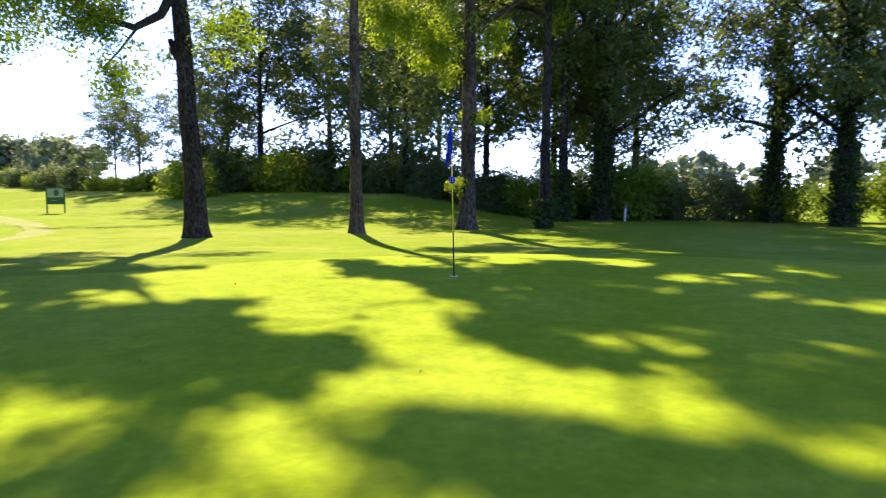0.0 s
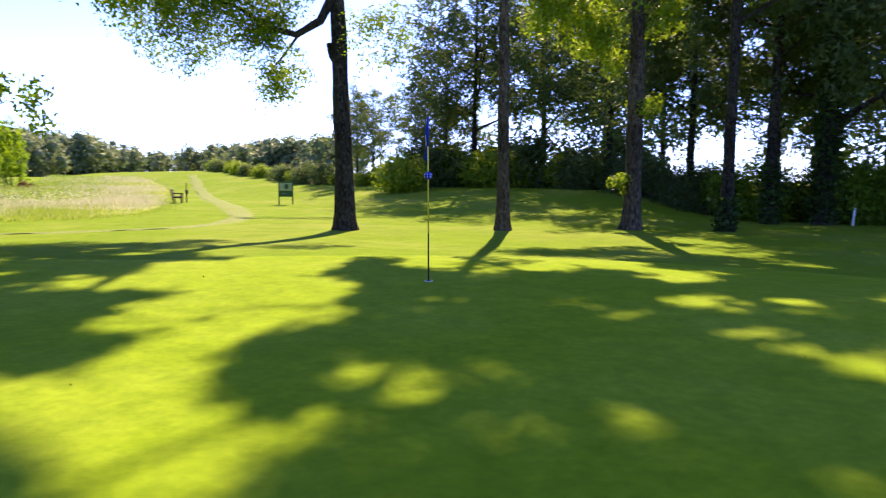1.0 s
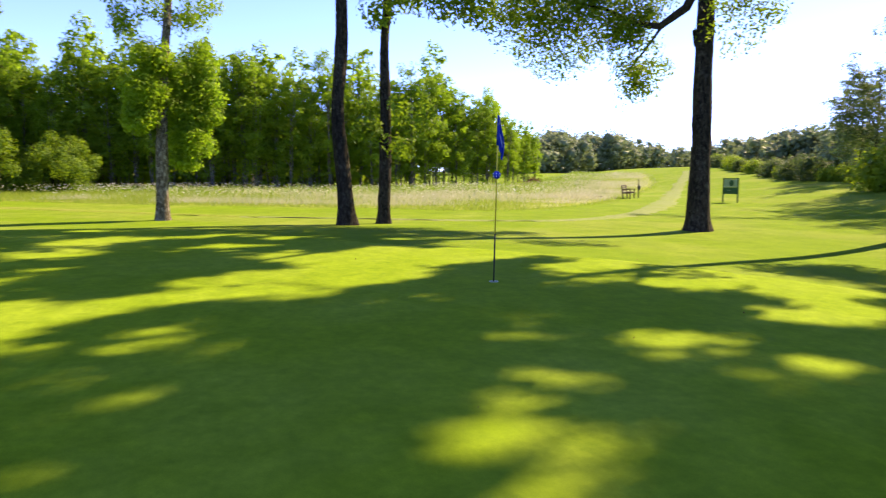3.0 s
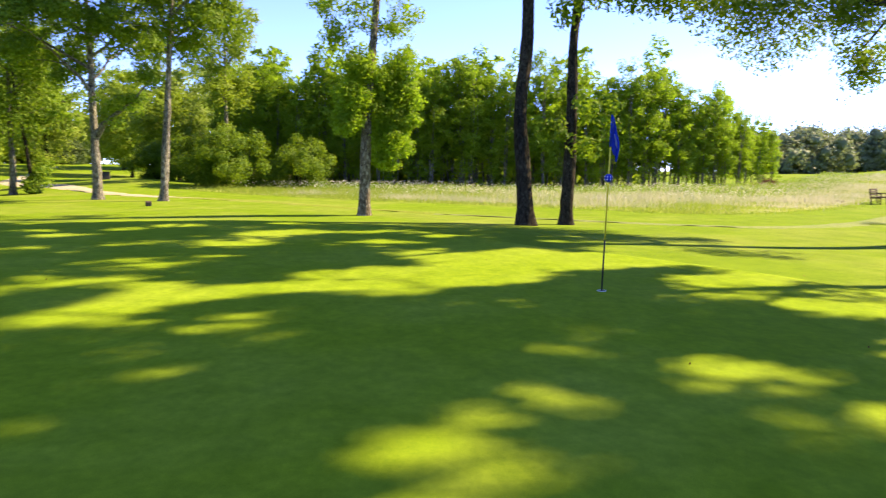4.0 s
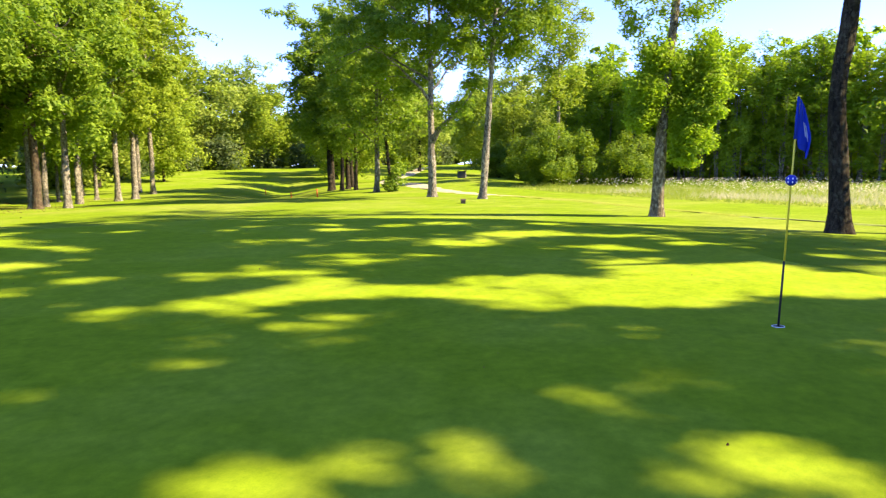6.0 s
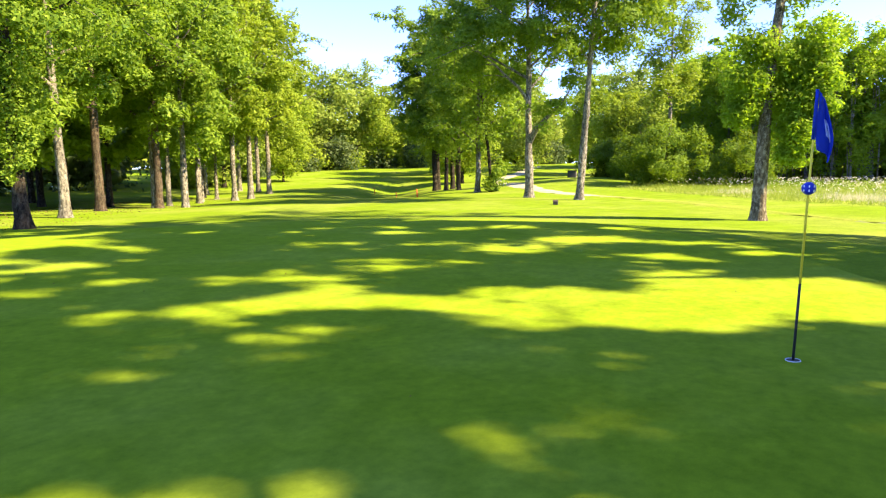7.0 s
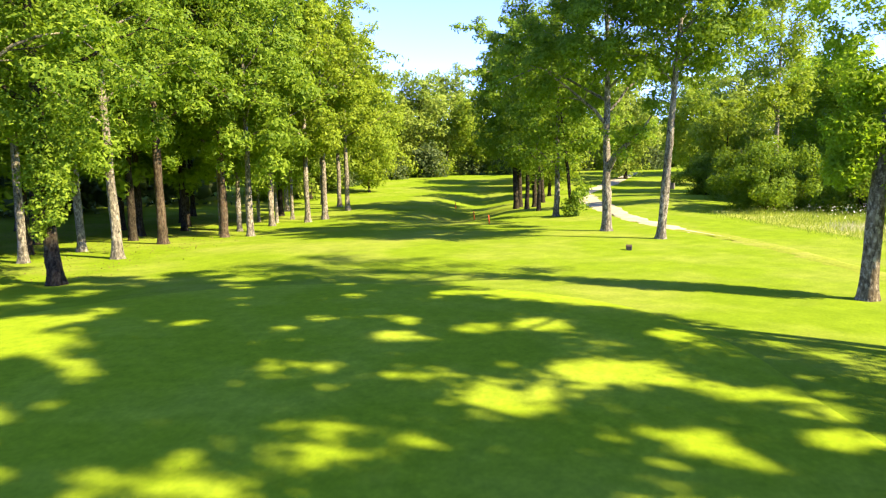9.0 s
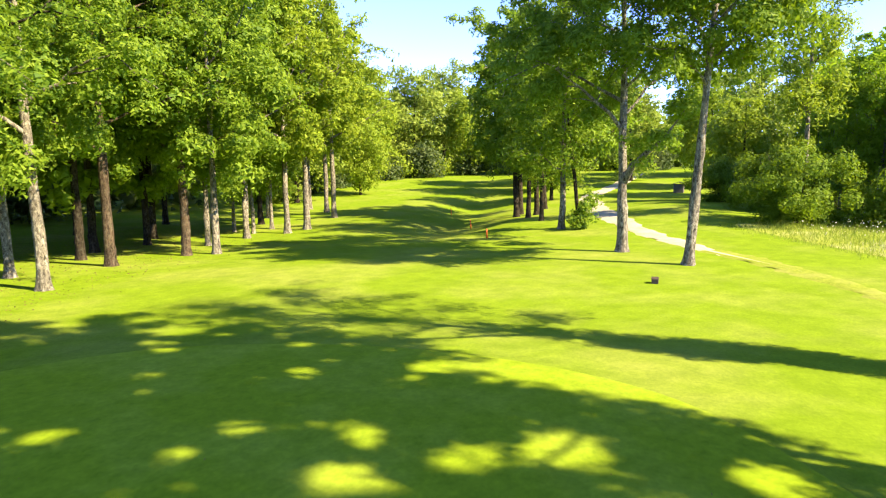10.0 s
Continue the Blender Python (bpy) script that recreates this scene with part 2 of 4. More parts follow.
path_strip("path", [(-104, -45), (-84, -38), (-70, -33.5), (-61, -27.6), (-53, -22.6), (-46.5, -17.8), (-39.7, -11.8), (-34.2, -5.6), (-29.8, 0.1)], [2.2, 2.2, 2.2, 2.2, 2.1, 2.0, 1.6, 1.1, 0.05], "pale dusty gravel path winding through the mown grass", M_PATH)
path_strip("path", [(-19.5, 9.6), (-16.2, 14.5), (-14.3, 17.5), (-13.4, 20.5), (-15, 24.5), (-20, 30.5), (-28.5, 39), (-40, 50), (-60, 70)], [0.3, 0.4, 0.5, 0.7, 1.1, 1.4, 1.4, 1.3, 1.0], "worn dry grass track past the bench", M_TRACK)
path_strip("path", [(-34, -5.2), (-31.5, -2.0), (-28.5, 1.4), (-25, 4.6), (-21.5, 7.8), (-19, 10.2)], [1.5, 1.5, 1.3, 0.9, 0.7, 0.4], "faint trodden line where the gravel gives out into grass", M_WORN)


# ---- trees ----
def tube(points, radii, sides=8):
    p = np.array(points, float)
    r = np.array(radii, float)
    d = np.gradient(p, axis=0)
    d /= np.linalg.norm(d, axis=1)[:, None] + 1e-9
    ref = np.array((0.31, 0.95, 0.05))
    u = np.cross(d, ref)
    u /= np.linalg.norm(u, axis=1)[:, None] + 1e-9
    v = np.cross(d, u)
    a = np.linspace(0, 2 * math.pi, sides, endpoint=False)
    co = p[:, None, :] + r[:, None, None] * (np.cos(a)[None, :, None] * u[:, None, :] + np.sin(a)[None, :, None] * v[:, None, :])
    return co.reshape(-1, 3), grid_faces(len(p), sides, True)


def joined(name, tubes):
    co, fa, n = [], [], 0
    for c, f in tubes:
        co.append(c)
        fa.append(f + n)
        n += len(c)
    return quads(name, np.vstack(co), np.vstack(fa))


def ball(n, rng):
    """Offsets in a soft ball, without strays."""
    g = rng.normal(size=(n, 3))
    d = np.linalg.norm(g, axis=1)[:, None]
    return g / d * np.minimum(d, 1.9)


def pad(n, rng):
    """Offsets on the domed outside of a spray of leaves, few below it."""
    g = rng.normal(size=(n, 3))
    g /= np.linalg.norm(g, axis=1)[:, None]
    g[:, 2] = np.where(rng.random(n) < 0.6, np.abs(g[:, 2]), g[:, 2])
    return g * 1.55 * rng.uniform(0.12, 1.0, n)[:, None] ** 0.4


def away(p, sun_cuts, rng):
    """Which points keep their shadow off the chosen sun spots."""
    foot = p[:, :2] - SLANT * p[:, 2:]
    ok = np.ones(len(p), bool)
    for gx, gy, gr in sun_cuts:
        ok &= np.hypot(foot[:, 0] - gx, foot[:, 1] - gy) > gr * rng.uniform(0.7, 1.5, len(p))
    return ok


def leaf_mesh(name, centres, size, rng, droop=0.35, wide=0.42, simple=False, facing=None):
    """Small pointed leaves, lightly folded along the rib. facing: the way that each clump of leaves turns its upper sides."""
    n = len(centres)
    if facing is None:
        u = rng.normal(size=(n, 3))
        u[:, 2] = u[:, 2] * 0.7 - droop
        u /= np.linalg.norm(u, axis=1)[:, None]
        w = np.cross(u, rng.normal(size=(n, 3)) + np.array((0, 0, 0.9)))
    else:
        nn = facing / (np.linalg.norm(facing, axis=1)[:, None] + 1e-9) + rng.normal(0, 0.42, (n, 3)) + np.array((0, 0, 0.25))
        w = np.cross(nn, rng.normal(size=(n, 3)) + np.array((0, 0, -droop)))
        w /= np.linalg.norm(w, axis=1)[:, None] + 1e-9
        u = np.cross(w, nn)
        u /= np.linalg.norm(u, axis=1)[:, None] + 1e-9
    w /= np.linalg.norm(w, axis=1)[:, None] + 1e-9
    nn = np.cross(u, w)
    s = (np.asarray(size) * rng.uniform(0.6, 1.35, n))[:, None]
    c = np.asarray(centres)
    if simple:
        co = np.stack([c - u * s * 0.5 + w * s * wide * 0.5, c + u * s * 0.6, c - u * s * 0.5 - w * s * wide * 0.6], 1).reshape(-1, 3)
        return quads(name, co, np.arange(3 * n).reshape(-1, 3))
    co = np.stack([c - u * s * 0.5, c + w * s * wide * 0.5 + nn * s * 0.08 - u * s * 0.05, c + u * s * 0.5, c - w * s * wide * 0.5 + nn * s * 0.08 - u * s * 0.05], 1).reshape(-1, 3)
    return quads(name, co, np.arange(4 * n).reshape(-1, 4))


def bend(a, b, sag, rng, n=6, rough=0.08):
    """A branch line from a to b that sags or lifts."""
    t = np.linspace(0, 1, n)[:, None]
    ln = np.linalg.norm(b - a)
    p = a + (b - a) * t
    p[:, 2] += (sag * ln * 4 * t * (1 - t))[:, 0]
    p[1:-1] += rng.normal(0, rough * ln / n, (n - 2, 3))
    return p


def crown_hubs(middle, wide_r, half, count, rng, hollow=0.45):
    """Middles of leaf clumps, in an uneven, lobed crown."""
    lobes = rng.normal(size=(9, 3))
    lobes /= np.linalg.norm(lobes, axis=1)[:, None]
    v = rng.normal(size=(count, 3))
    v /= np.linalg.norm(v, axis=1)[:, None]
    bulge = 0.78 + 0.34 * np.max(v @ lobes.T, axis=1) ** 3
    rr_ = rng.uniform(hollow ** 2, 1, count) ** 0.5 * bulge
    taper = 1.0 - 0.28 * np.maximum(v[:, 2], 0)
    return middle + np.column_stack([v[:, 0] * wide_r * rr_ * taper, v[:, 1] * wide_r * rr_ * taper, v[:, 2] * half * rr_])


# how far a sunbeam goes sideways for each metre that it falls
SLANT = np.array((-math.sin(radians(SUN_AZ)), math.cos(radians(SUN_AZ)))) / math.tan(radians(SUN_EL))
# spots on the green to be sunlit, crowns cut open above them: x, y, radius
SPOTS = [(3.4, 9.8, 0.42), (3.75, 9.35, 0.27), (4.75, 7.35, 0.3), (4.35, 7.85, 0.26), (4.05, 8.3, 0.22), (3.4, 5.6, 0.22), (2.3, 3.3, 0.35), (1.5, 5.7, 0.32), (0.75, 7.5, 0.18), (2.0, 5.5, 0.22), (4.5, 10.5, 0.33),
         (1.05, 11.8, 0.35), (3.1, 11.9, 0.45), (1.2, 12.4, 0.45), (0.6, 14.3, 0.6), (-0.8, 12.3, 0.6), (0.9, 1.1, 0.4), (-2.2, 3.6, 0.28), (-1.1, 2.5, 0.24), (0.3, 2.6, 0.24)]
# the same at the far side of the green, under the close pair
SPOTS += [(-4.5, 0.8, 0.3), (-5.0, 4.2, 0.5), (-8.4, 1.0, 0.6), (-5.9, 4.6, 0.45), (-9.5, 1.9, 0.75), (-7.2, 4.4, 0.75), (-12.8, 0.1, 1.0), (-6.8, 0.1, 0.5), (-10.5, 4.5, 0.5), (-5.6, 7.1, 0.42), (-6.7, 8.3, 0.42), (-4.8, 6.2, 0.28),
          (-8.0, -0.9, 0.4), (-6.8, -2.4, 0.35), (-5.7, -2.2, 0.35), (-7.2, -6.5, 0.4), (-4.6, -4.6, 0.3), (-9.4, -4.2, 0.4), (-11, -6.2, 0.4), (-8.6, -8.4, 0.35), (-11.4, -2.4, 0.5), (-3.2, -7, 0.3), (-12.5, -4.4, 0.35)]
# lanes to be sunlit, cut through the crowns alike: radius, plan points
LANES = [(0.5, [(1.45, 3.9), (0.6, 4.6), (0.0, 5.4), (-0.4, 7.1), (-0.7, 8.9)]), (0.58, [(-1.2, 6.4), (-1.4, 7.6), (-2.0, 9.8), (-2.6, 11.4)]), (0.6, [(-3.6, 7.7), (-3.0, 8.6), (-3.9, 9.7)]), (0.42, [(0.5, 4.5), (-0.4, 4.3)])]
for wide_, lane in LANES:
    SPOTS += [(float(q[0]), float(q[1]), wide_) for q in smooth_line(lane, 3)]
# small random spots, cut likewise to fleck the shade with sun
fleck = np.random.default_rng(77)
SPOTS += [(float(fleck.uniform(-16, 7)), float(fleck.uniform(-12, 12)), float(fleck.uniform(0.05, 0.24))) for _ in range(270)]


def sun_cuts_over(x, y):
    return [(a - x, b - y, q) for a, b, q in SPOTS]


def tree(name, label, tall, r, crown_base, crown_r, seed, leaves, bark_m, leaf_m, leaf=0.2, toward=(0, 0), limbs=14, puff=0.6, low=(), wide=0.42, ivy=0, curve=((20, 0, 0),), category="tree", group="", own_limbs=(), mass=0.6, twigs=5, simple=False, hang=0.0, clumps=110, flat=0.8, sun_cuts=(), upper=1.0):
    """A tree at the origin: tapered trunk, limbs and a loose crown. low: leafy shoots (x, y, z, radius, share).
    curve: how far the trunk strays at some heights. mass: the share of leaves in full outer clumps. hang: how far the
    crown reaches below its lowest limb.
    upper: how much larger the leaf sprays are high up, to thicken the shade they cast."""
    rng = np.random.default_rng(seed)
    root = new(name)
    top = tall * 0.95
    z = np.concatenate([[-0.25, 0.0, 0.15, 0.35, 0.7], np.linspace(1.1, top, 26)])
    ch = [0.0] + [q[0] for q in curve]
    ax = np.column_stack([np.interp(z, ch, [0.0] + [q[k] for q in curve]) for k in (1, 2)] + [z])
    ax[5:, :2] += np.cumsum(rng.normal(0, 0.022 if len(curve) == 1 else 0.004, (26, 2)), axis=0)
    soft = ax[:, :2].copy()
    soft[1:-1] = (ax[:-2, :2] + 2 * ax[1:-1, :2] + ax[2:, :2]) / 4
    ax[2:, :2] = soft[2:]
    fine = twigs > 2
    zz = np.concatenate([[-0.25, -0.05, 0.08, 0.2, 0.38, 0.6], np.arange(0.85, min(crown_base + 2, top - 1), 0.27), np.linspace(min(crown_base + 2.2, top - 0.8), top, 10)]) if fine else z
    axf = np.column_stack([np.interp(zz, z, ax[:, k]) for k in range(2)] + [zz])
    f = np.clip(zz / top, 0, 1)
    rf = r * (1 - 0.85 * f ** 0.95) + r * 0.45 * np.exp(-np.maximum(zz, 0) / 0.28)
    sides = 18 if fine else 8
    co, fa = tube(axf, rf, sides)
    if fine:
        # ribs at the foot, swellings and knobs further up
        a_ = np.tile(np.linspace(0, 2 * math.pi, sides, endpoint=False), len(zz))
        h_ = np.repeat(zz, sides)
        p_ = rng.uniform(0, 6.28, 6)
        swell = 0.05 * np.sin(2 * a_ + h_ * 0.9 + p_[0]) + 0.04 * np.sin(3 * a_ - h_ * 1.7 + p_[1]) + 0.035 * np.sin(h_ * 2.3 + p_[2]) + 0.10 * np.sin(5 * a_ + p_[3]) * np.exp(-np.maximum(h_, 0) / 0.35)
        for _ in range(9):
            ka, kh = rng.uniform(0, 6.28), rng.uniform(0.8, crown_base + 1.5)
            da = np.abs((a_ - ka + math.pi) % (2 * math.pi) - math.pi)
            swell += rng.uniform(0.10, 0.32) * np.exp(-(da / 0.5) ** 2 - ((h_ - kh) / 0.2) ** 2)
        centre = np.repeat(axf, sides, axis=0)
        co = centre + (co - centre) * (1 + swell + rng.normal(0, 0.012, len(h_)))[:, None]
    put("trunk", quads("trunk", co, fa), root, bark_m)

    def on_axis(h):
        return np.array([np.interp(h, ax[:, 2], ax[:, k]) for k in range(3)])

    tips = []
    for i in range(limbs):
        f = (i + 0.5) / limbs
        h = crown_base + (top - crown_base) * f ** 0.9 * 0.96
        az = i * 2.4 + rng.uniform(-0.5, 0.5)
        prof = math.sin(math.pi * min(1, 0.3 + 0.62 * f)) ** 0.8
        out = crown_r * prof * rng.uniform(0.75, 1.1)
        a = on_axis(h)
        dirn = np.array((math.cos(az), math.sin(az), 0.0))
        b = a + dirn * out + np.array((toward[0], toward[1], 0)) * (1 - f * 0.5) + np.array((0, 0, out * rng.uniform(0.45, 1.1) * (0.6 + f)))
        b[2] = min(b[2], tall)
        ln = np.linalg.norm(b - a)
        line = bend(a, b, rng.uniform(-0.05, 0.1), rng, 7)
        br = max(0.03, r * 0.42 * (1 - 0.72 * f) * rng.uniform(0.7, 1.1))
        tubes = [tube(line, np.linspace(br, 0.018, 7), 6)]
        tips += [(line[k], puff * 0.8) for k in (4, 5)] + [(line[6], puff)]
        for _ in range(twigs):
            k = rng.uniform(0.3, 0.98)
            p0 = np.array([np.interp(k, np.linspace(0, 1, 7), line[:, q]) for q in range(3)])
            off = rng.normal(size=3) * np.array((1, 1, 0.7))
            off = off / np.linalg.norm(off) * ln * rng.uniform(0.22, 0.45) + dirn * ln * 0.12
            sub = bend(p0, p0 + off, rng.uniform(-0.05, 0.12), rng, 4)
            tubes.append(tube(sub, np.linspace(br * 0.35, 0.01, 4), 4))
            tips += [(sub[-1], puff), (sub[2], puff * 0.8), (sub[1], puff * 0.6)]
        put("limb", joined("limb", tubes), root, bark_m)
    for pts, r0, sprays in own_limbs:
        line = np.array(pts, float)
        put("limb", joined("limb", [tube(line, np.linspace(r0, 0.025 if sprays else r0 * 0.55, len(line)), 9)]), root, bark_m)
        for q in line[len(line) // 2:]:
            tips += [(q + rng.normal(0, 0.5, 3), puff) for _ in range(sprays)]
    half = (tall + 0.6 - crown_base + hang) / 2
    mid = on_axis(crown_base - hang + half) + np.array((toward[0] * 0.6, toward[1] * 0.6, 0))
    clumps = int(clumps * (1.15 if upper == 1 else 2.0))
    hubs = crown_hubs(mid, crown_r * 1.02, half, clumps, rng)
    hubs = hubs[away(hubs, sun_cuts, rng)]
    share = sum(q[4] for q in low)
    main_n = int(leaves * (1 - share) * (1 - mass))
    wts = np.array([q[1] ** 2 for q in tips])
    pick = rng.choice(len(tips), main_n, p=wts / wts.sum())
    g = pad(main_n, rng)
    cloud = [np.array([q[0] for q in tips])[pick] + g * np.array([q[1] for q in tips])[pick][:, None] * np.array((0.75, 0.75, 0.5))]
    turn = [g]
    mass_n = int(leaves * (1 - share) * mass)
    sz = rng.uniform(0.62, 1.0, len(hubs)) ** 2 * 1.5
    pick = rng.choice(len(hubs), mass_n, p=sz ** 2 / (sz ** 2).sum())
    g = pad(mass_n, rng)
    cloud.append(hubs[pick] + g * sz[pick][:, None] * puff * np.array((0.85, 0.85, flat)))
    turn.append(g + (hubs[pick] - mid) / (crown_r + half) * 0.8)
    for lx, ly, lz, lr, sh in low:
        n = int(leaves * sh)
        hub = ball(max(3, n // 60), rng) * lr * np.array((0.62, 0.62, 0.6)) + np.array((lx, ly, lz))
        g = ball(n, rng)
        cloud.append(hub[rng.integers(0, len(hub), n)] + g * 0.26 * lr ** 0.5)
        turn.append(g)
    cloud = np.vstack(cloud)
    cloud[:, 2] = np.maximum(cloud[:, 2], 0.15)
    turn = np.vstack(turn)
    kept = away(cloud, sun_cuts, rng)
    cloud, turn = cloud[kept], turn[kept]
    put("crown", leaf_mesh("crown", cloud, leaf * (1 + (upper - 1) * step((cloud[:, 2] - 9.5) / 2.5)), rng, wide=wide, simple=simple, facing=turn), root, leaf_m, smooth=False)
    if ivy:
        n = int(ivy * 420)
        h = ivy * rng.uniform(0.02, 1, n) ** 1.2
        ang_ = rng.uniform(0, 2 * math.pi, n)
        thick = r * 1.0 + np.abs(rng.normal(0, 0.16, n)) * (0.35 + 1.1 * np.sin(h * 1.1 + ang_) ** 2)
        base = np.column_stack([np.interp(h, ax[:, 2], ax[:, k]) for k in range(2)] + [h])
        base[:, 0] += np.cos(ang_) * thick
        base[:, 1] += np.sin(ang_) * thick
        iv = put("ivy", leaf_mesh("ivy", base, 0.17, rng, wide=0.8), root, M_IVY, smooth=False)
        tagged(iv, "climbing ivy leaves clinging to the trunk")
    return tagged(root, label, category, group)


def stand(ob, x, y, turn=0, size=1.0, sink=0.05):
    ob.matrix_basis = pose(x, y, ground_z(x, y) - sink, 0, 0, turn) @ Matrix.Scale(size, 4)
    return ob


def copy_at(ob, x, y, turn=0, size=1.0, sink=0.05):
    return copy_thing(ob, pose(x, y, ground_z(x, y) - sink, 0, 0, turn) @ Matrix.Scale(size / ob.scale[0], 4))


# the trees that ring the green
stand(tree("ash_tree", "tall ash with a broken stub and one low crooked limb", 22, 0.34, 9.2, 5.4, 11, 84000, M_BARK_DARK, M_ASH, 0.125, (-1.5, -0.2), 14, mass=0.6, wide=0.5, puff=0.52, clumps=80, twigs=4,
           curve=((3, -0.2, 0.15), (8, -0.62, 0.5), (21, -0.9, 0.7)),
           low=[(-3.4, -1.4, 7.4, 1.3, 0.05), (-4.6, -2.2, 6.6, 1.2, 0.045), (-2.5, -0.8, 6.2, 0.8, 0.025), (-5.4, -3.0, 7.2, 1.0, 0.03), (-2.9, -0.6, 8.2, 1.4, 0.05), (-2.1, -0.6, 4.8, 0.7, 0.012), (0.9, 0.4, 6.4, 0.8, 0.015)],
           own_limbs=[([(-0.6, 0.4, 7.9), (-1.0, 0.1, 6.9), (-1.6, -0.4, 6.4), (-2.3, -0.8, 6.6), (-3.2, -1.4, 7.2), (-4.6, -2.2, 7.7)], 0.17, 5), ([(-1.5, -0.3, 6.5), (-1.9, -0.7, 5.7), (-2.3, -1.0, 5.1)], 0.05, 2), ([(-0.35, 0.3, 5.4), (-0.68, 0.3, 5.8), (-0.82, 0.32, 6.2)], 0.16, 0)], sun_cuts=sun_cuts_over(-8.1, 21.7), upper=2.1), -8.1, 21.7)
stand(tree("ash_tree", "slender straight ash on the edge of the fringe", 20, 0.23, 9.0, 3.5, 12, 32000, M_BARK_RED, M_ASH, 0.17, (0.5, -0.2), 12, mass=0.55, puff=0.55, clumps=46, twigs=3, wide=0.5, simple=True, curve=((8, 0, -0.26), (20, 0, -0.4)), sun_cuts=sun_cuts_over(-3.46, 24.2), upper=1.7), -3.46, 24.2)
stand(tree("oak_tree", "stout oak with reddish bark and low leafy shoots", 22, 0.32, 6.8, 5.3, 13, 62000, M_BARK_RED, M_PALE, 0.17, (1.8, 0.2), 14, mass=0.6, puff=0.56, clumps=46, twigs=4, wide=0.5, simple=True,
           low=[(-1.1, -0.5, 6.3, 0.75, 0.018), (-1.9, -0.9, 6.9, 0.85, 0.022), (-2.7, -1.2, 7.5, 0.9, 0.022), (-1.3, -0.6, 7.9, 0.85, 0.018), (-3.3, -0.6, 8.3, 0.85, 0.014), (0.8, -0.4, 7.2, 0.7, 0.012), (0.3, 0, 4.2, 0.45, 0.006), (-0.35, -0.2, 1.6, 0.3, 0.004)], curve=((8, 0, -0.36), (20, 0, -0.6)), sun_cuts=sun_cuts_over(0.45, 26.7), upper=1.75), 0.45, 26.7)
stand(tree("ash_tree", "dark ivy-flecked tree at the hedge", 20, 0.22, 6.4, 5.0, 14, 26000, M_BARK_DARK, M_SHADED, 0.18, (0, 0), 13, puff=0.55, clumps=62, twigs=4, ivy=1.2, simple=True, curve=((8, 0, 0), (20, 0, 0)), sun_cuts=sun_cuts_over(3.5, 27.5), upper=1.7), 3.5, 27.5)
stand(tree("ash_tree", "dark ivy-flecked tree at the hedge", 21, 0.25, 6.0, 5.0, 15, 26000, M_BARK_DARK, M_SHADED, 0.25, (0, 0), 13, puff=0.55, clumps=62, twigs=4, ivy=2.5, simple=True, upper=1.8), 5.1, 33.1)
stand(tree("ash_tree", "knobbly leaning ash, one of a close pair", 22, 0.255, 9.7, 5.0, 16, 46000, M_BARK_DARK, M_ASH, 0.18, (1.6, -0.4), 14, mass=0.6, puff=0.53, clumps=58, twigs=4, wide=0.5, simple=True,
           curve=((2, -0.08, -0.14), (3.4, -0.18, -0.27), (4.3, -0.27, -0.2), (5.6, -0.36, 0.0), (7.5, -0.4, -0.02), (21, -0.4, 0.1)),
           low=[(-0.6, 1.6, 7.6, 1.0, 0.03), (1.4, 3.2, 7.4, 0.9, 0.03)], sun_cuts=sun_cuts_over(-13.1, 12.05), upper=1.45), -13.1, 12.05)
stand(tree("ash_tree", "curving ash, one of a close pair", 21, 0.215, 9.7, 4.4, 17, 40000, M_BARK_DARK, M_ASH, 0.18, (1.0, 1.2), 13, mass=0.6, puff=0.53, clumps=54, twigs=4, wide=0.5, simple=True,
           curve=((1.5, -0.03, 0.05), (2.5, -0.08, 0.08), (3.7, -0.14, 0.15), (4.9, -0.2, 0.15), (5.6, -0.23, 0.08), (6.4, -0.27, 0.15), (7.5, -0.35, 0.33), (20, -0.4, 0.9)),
           low=[(0.3, 0.7, 3.4, 0.75, 0.014), (0.2, -0.6, 3.1, 0.5, 0.008), (0, 3.2, 7.8, 1.2, 0.03), (2.0, 4.2, 7.4, 0.9, 0.02)], sun_cuts=sun_cuts_over(-14.1, 13.6), upper=1.45), -14.1, 13.6)
SPRAYS = [(-0.6, 4.6, 0.55), (-0.8, 3.7, 0.4), (0.3, 5.3, 0.6), (1.2, 5.1, 0.6), (1.7, 4.6, 0.45), (1.0, 4.1, 0.6), (1.6, 3.7, 0.35), (0.6, 3.3, 0.5), (1.2, 2.9, 0.45), (0.8, 2.3, 0.35), (-0.4, 5.7, 0.5), (1.5, 5.9, 0.55), (0.2, 4.4, 0.6), (-1.0, 6.9, 0.45), (0.9, 7.2, 0.45), (-0.4, 7.7, 0.5), (1.7, 7.8, 0.5), (-1.6, 7.9, 0.45)]
stand(tree("ash_tree", "ash with a bright leafy clump of shoots round its trunk", 17, 0.225, 7.6, 3.2, 18, 46000, M_BARK_BROWN, M_YOUNG, 0.125, (0.2, -0.3), 12, mass=0.3, simple=True, wide=0.5,
           curve=((2.8, 0, 0.07), (5, 0, 0.2), (8.4, 0.05, 0.52), (17, 0.1, 0.9)), clumps=60,
           low=[(-0.4 * a + 0.25 * math.sin(7 * z), 0.9 * a + 0.15, z, q, (0.034 + 0.018 * q) * (1 if z < 6.5 else 0.35)) for a, z, q in SPRAYS]), -18.6, 6.75)
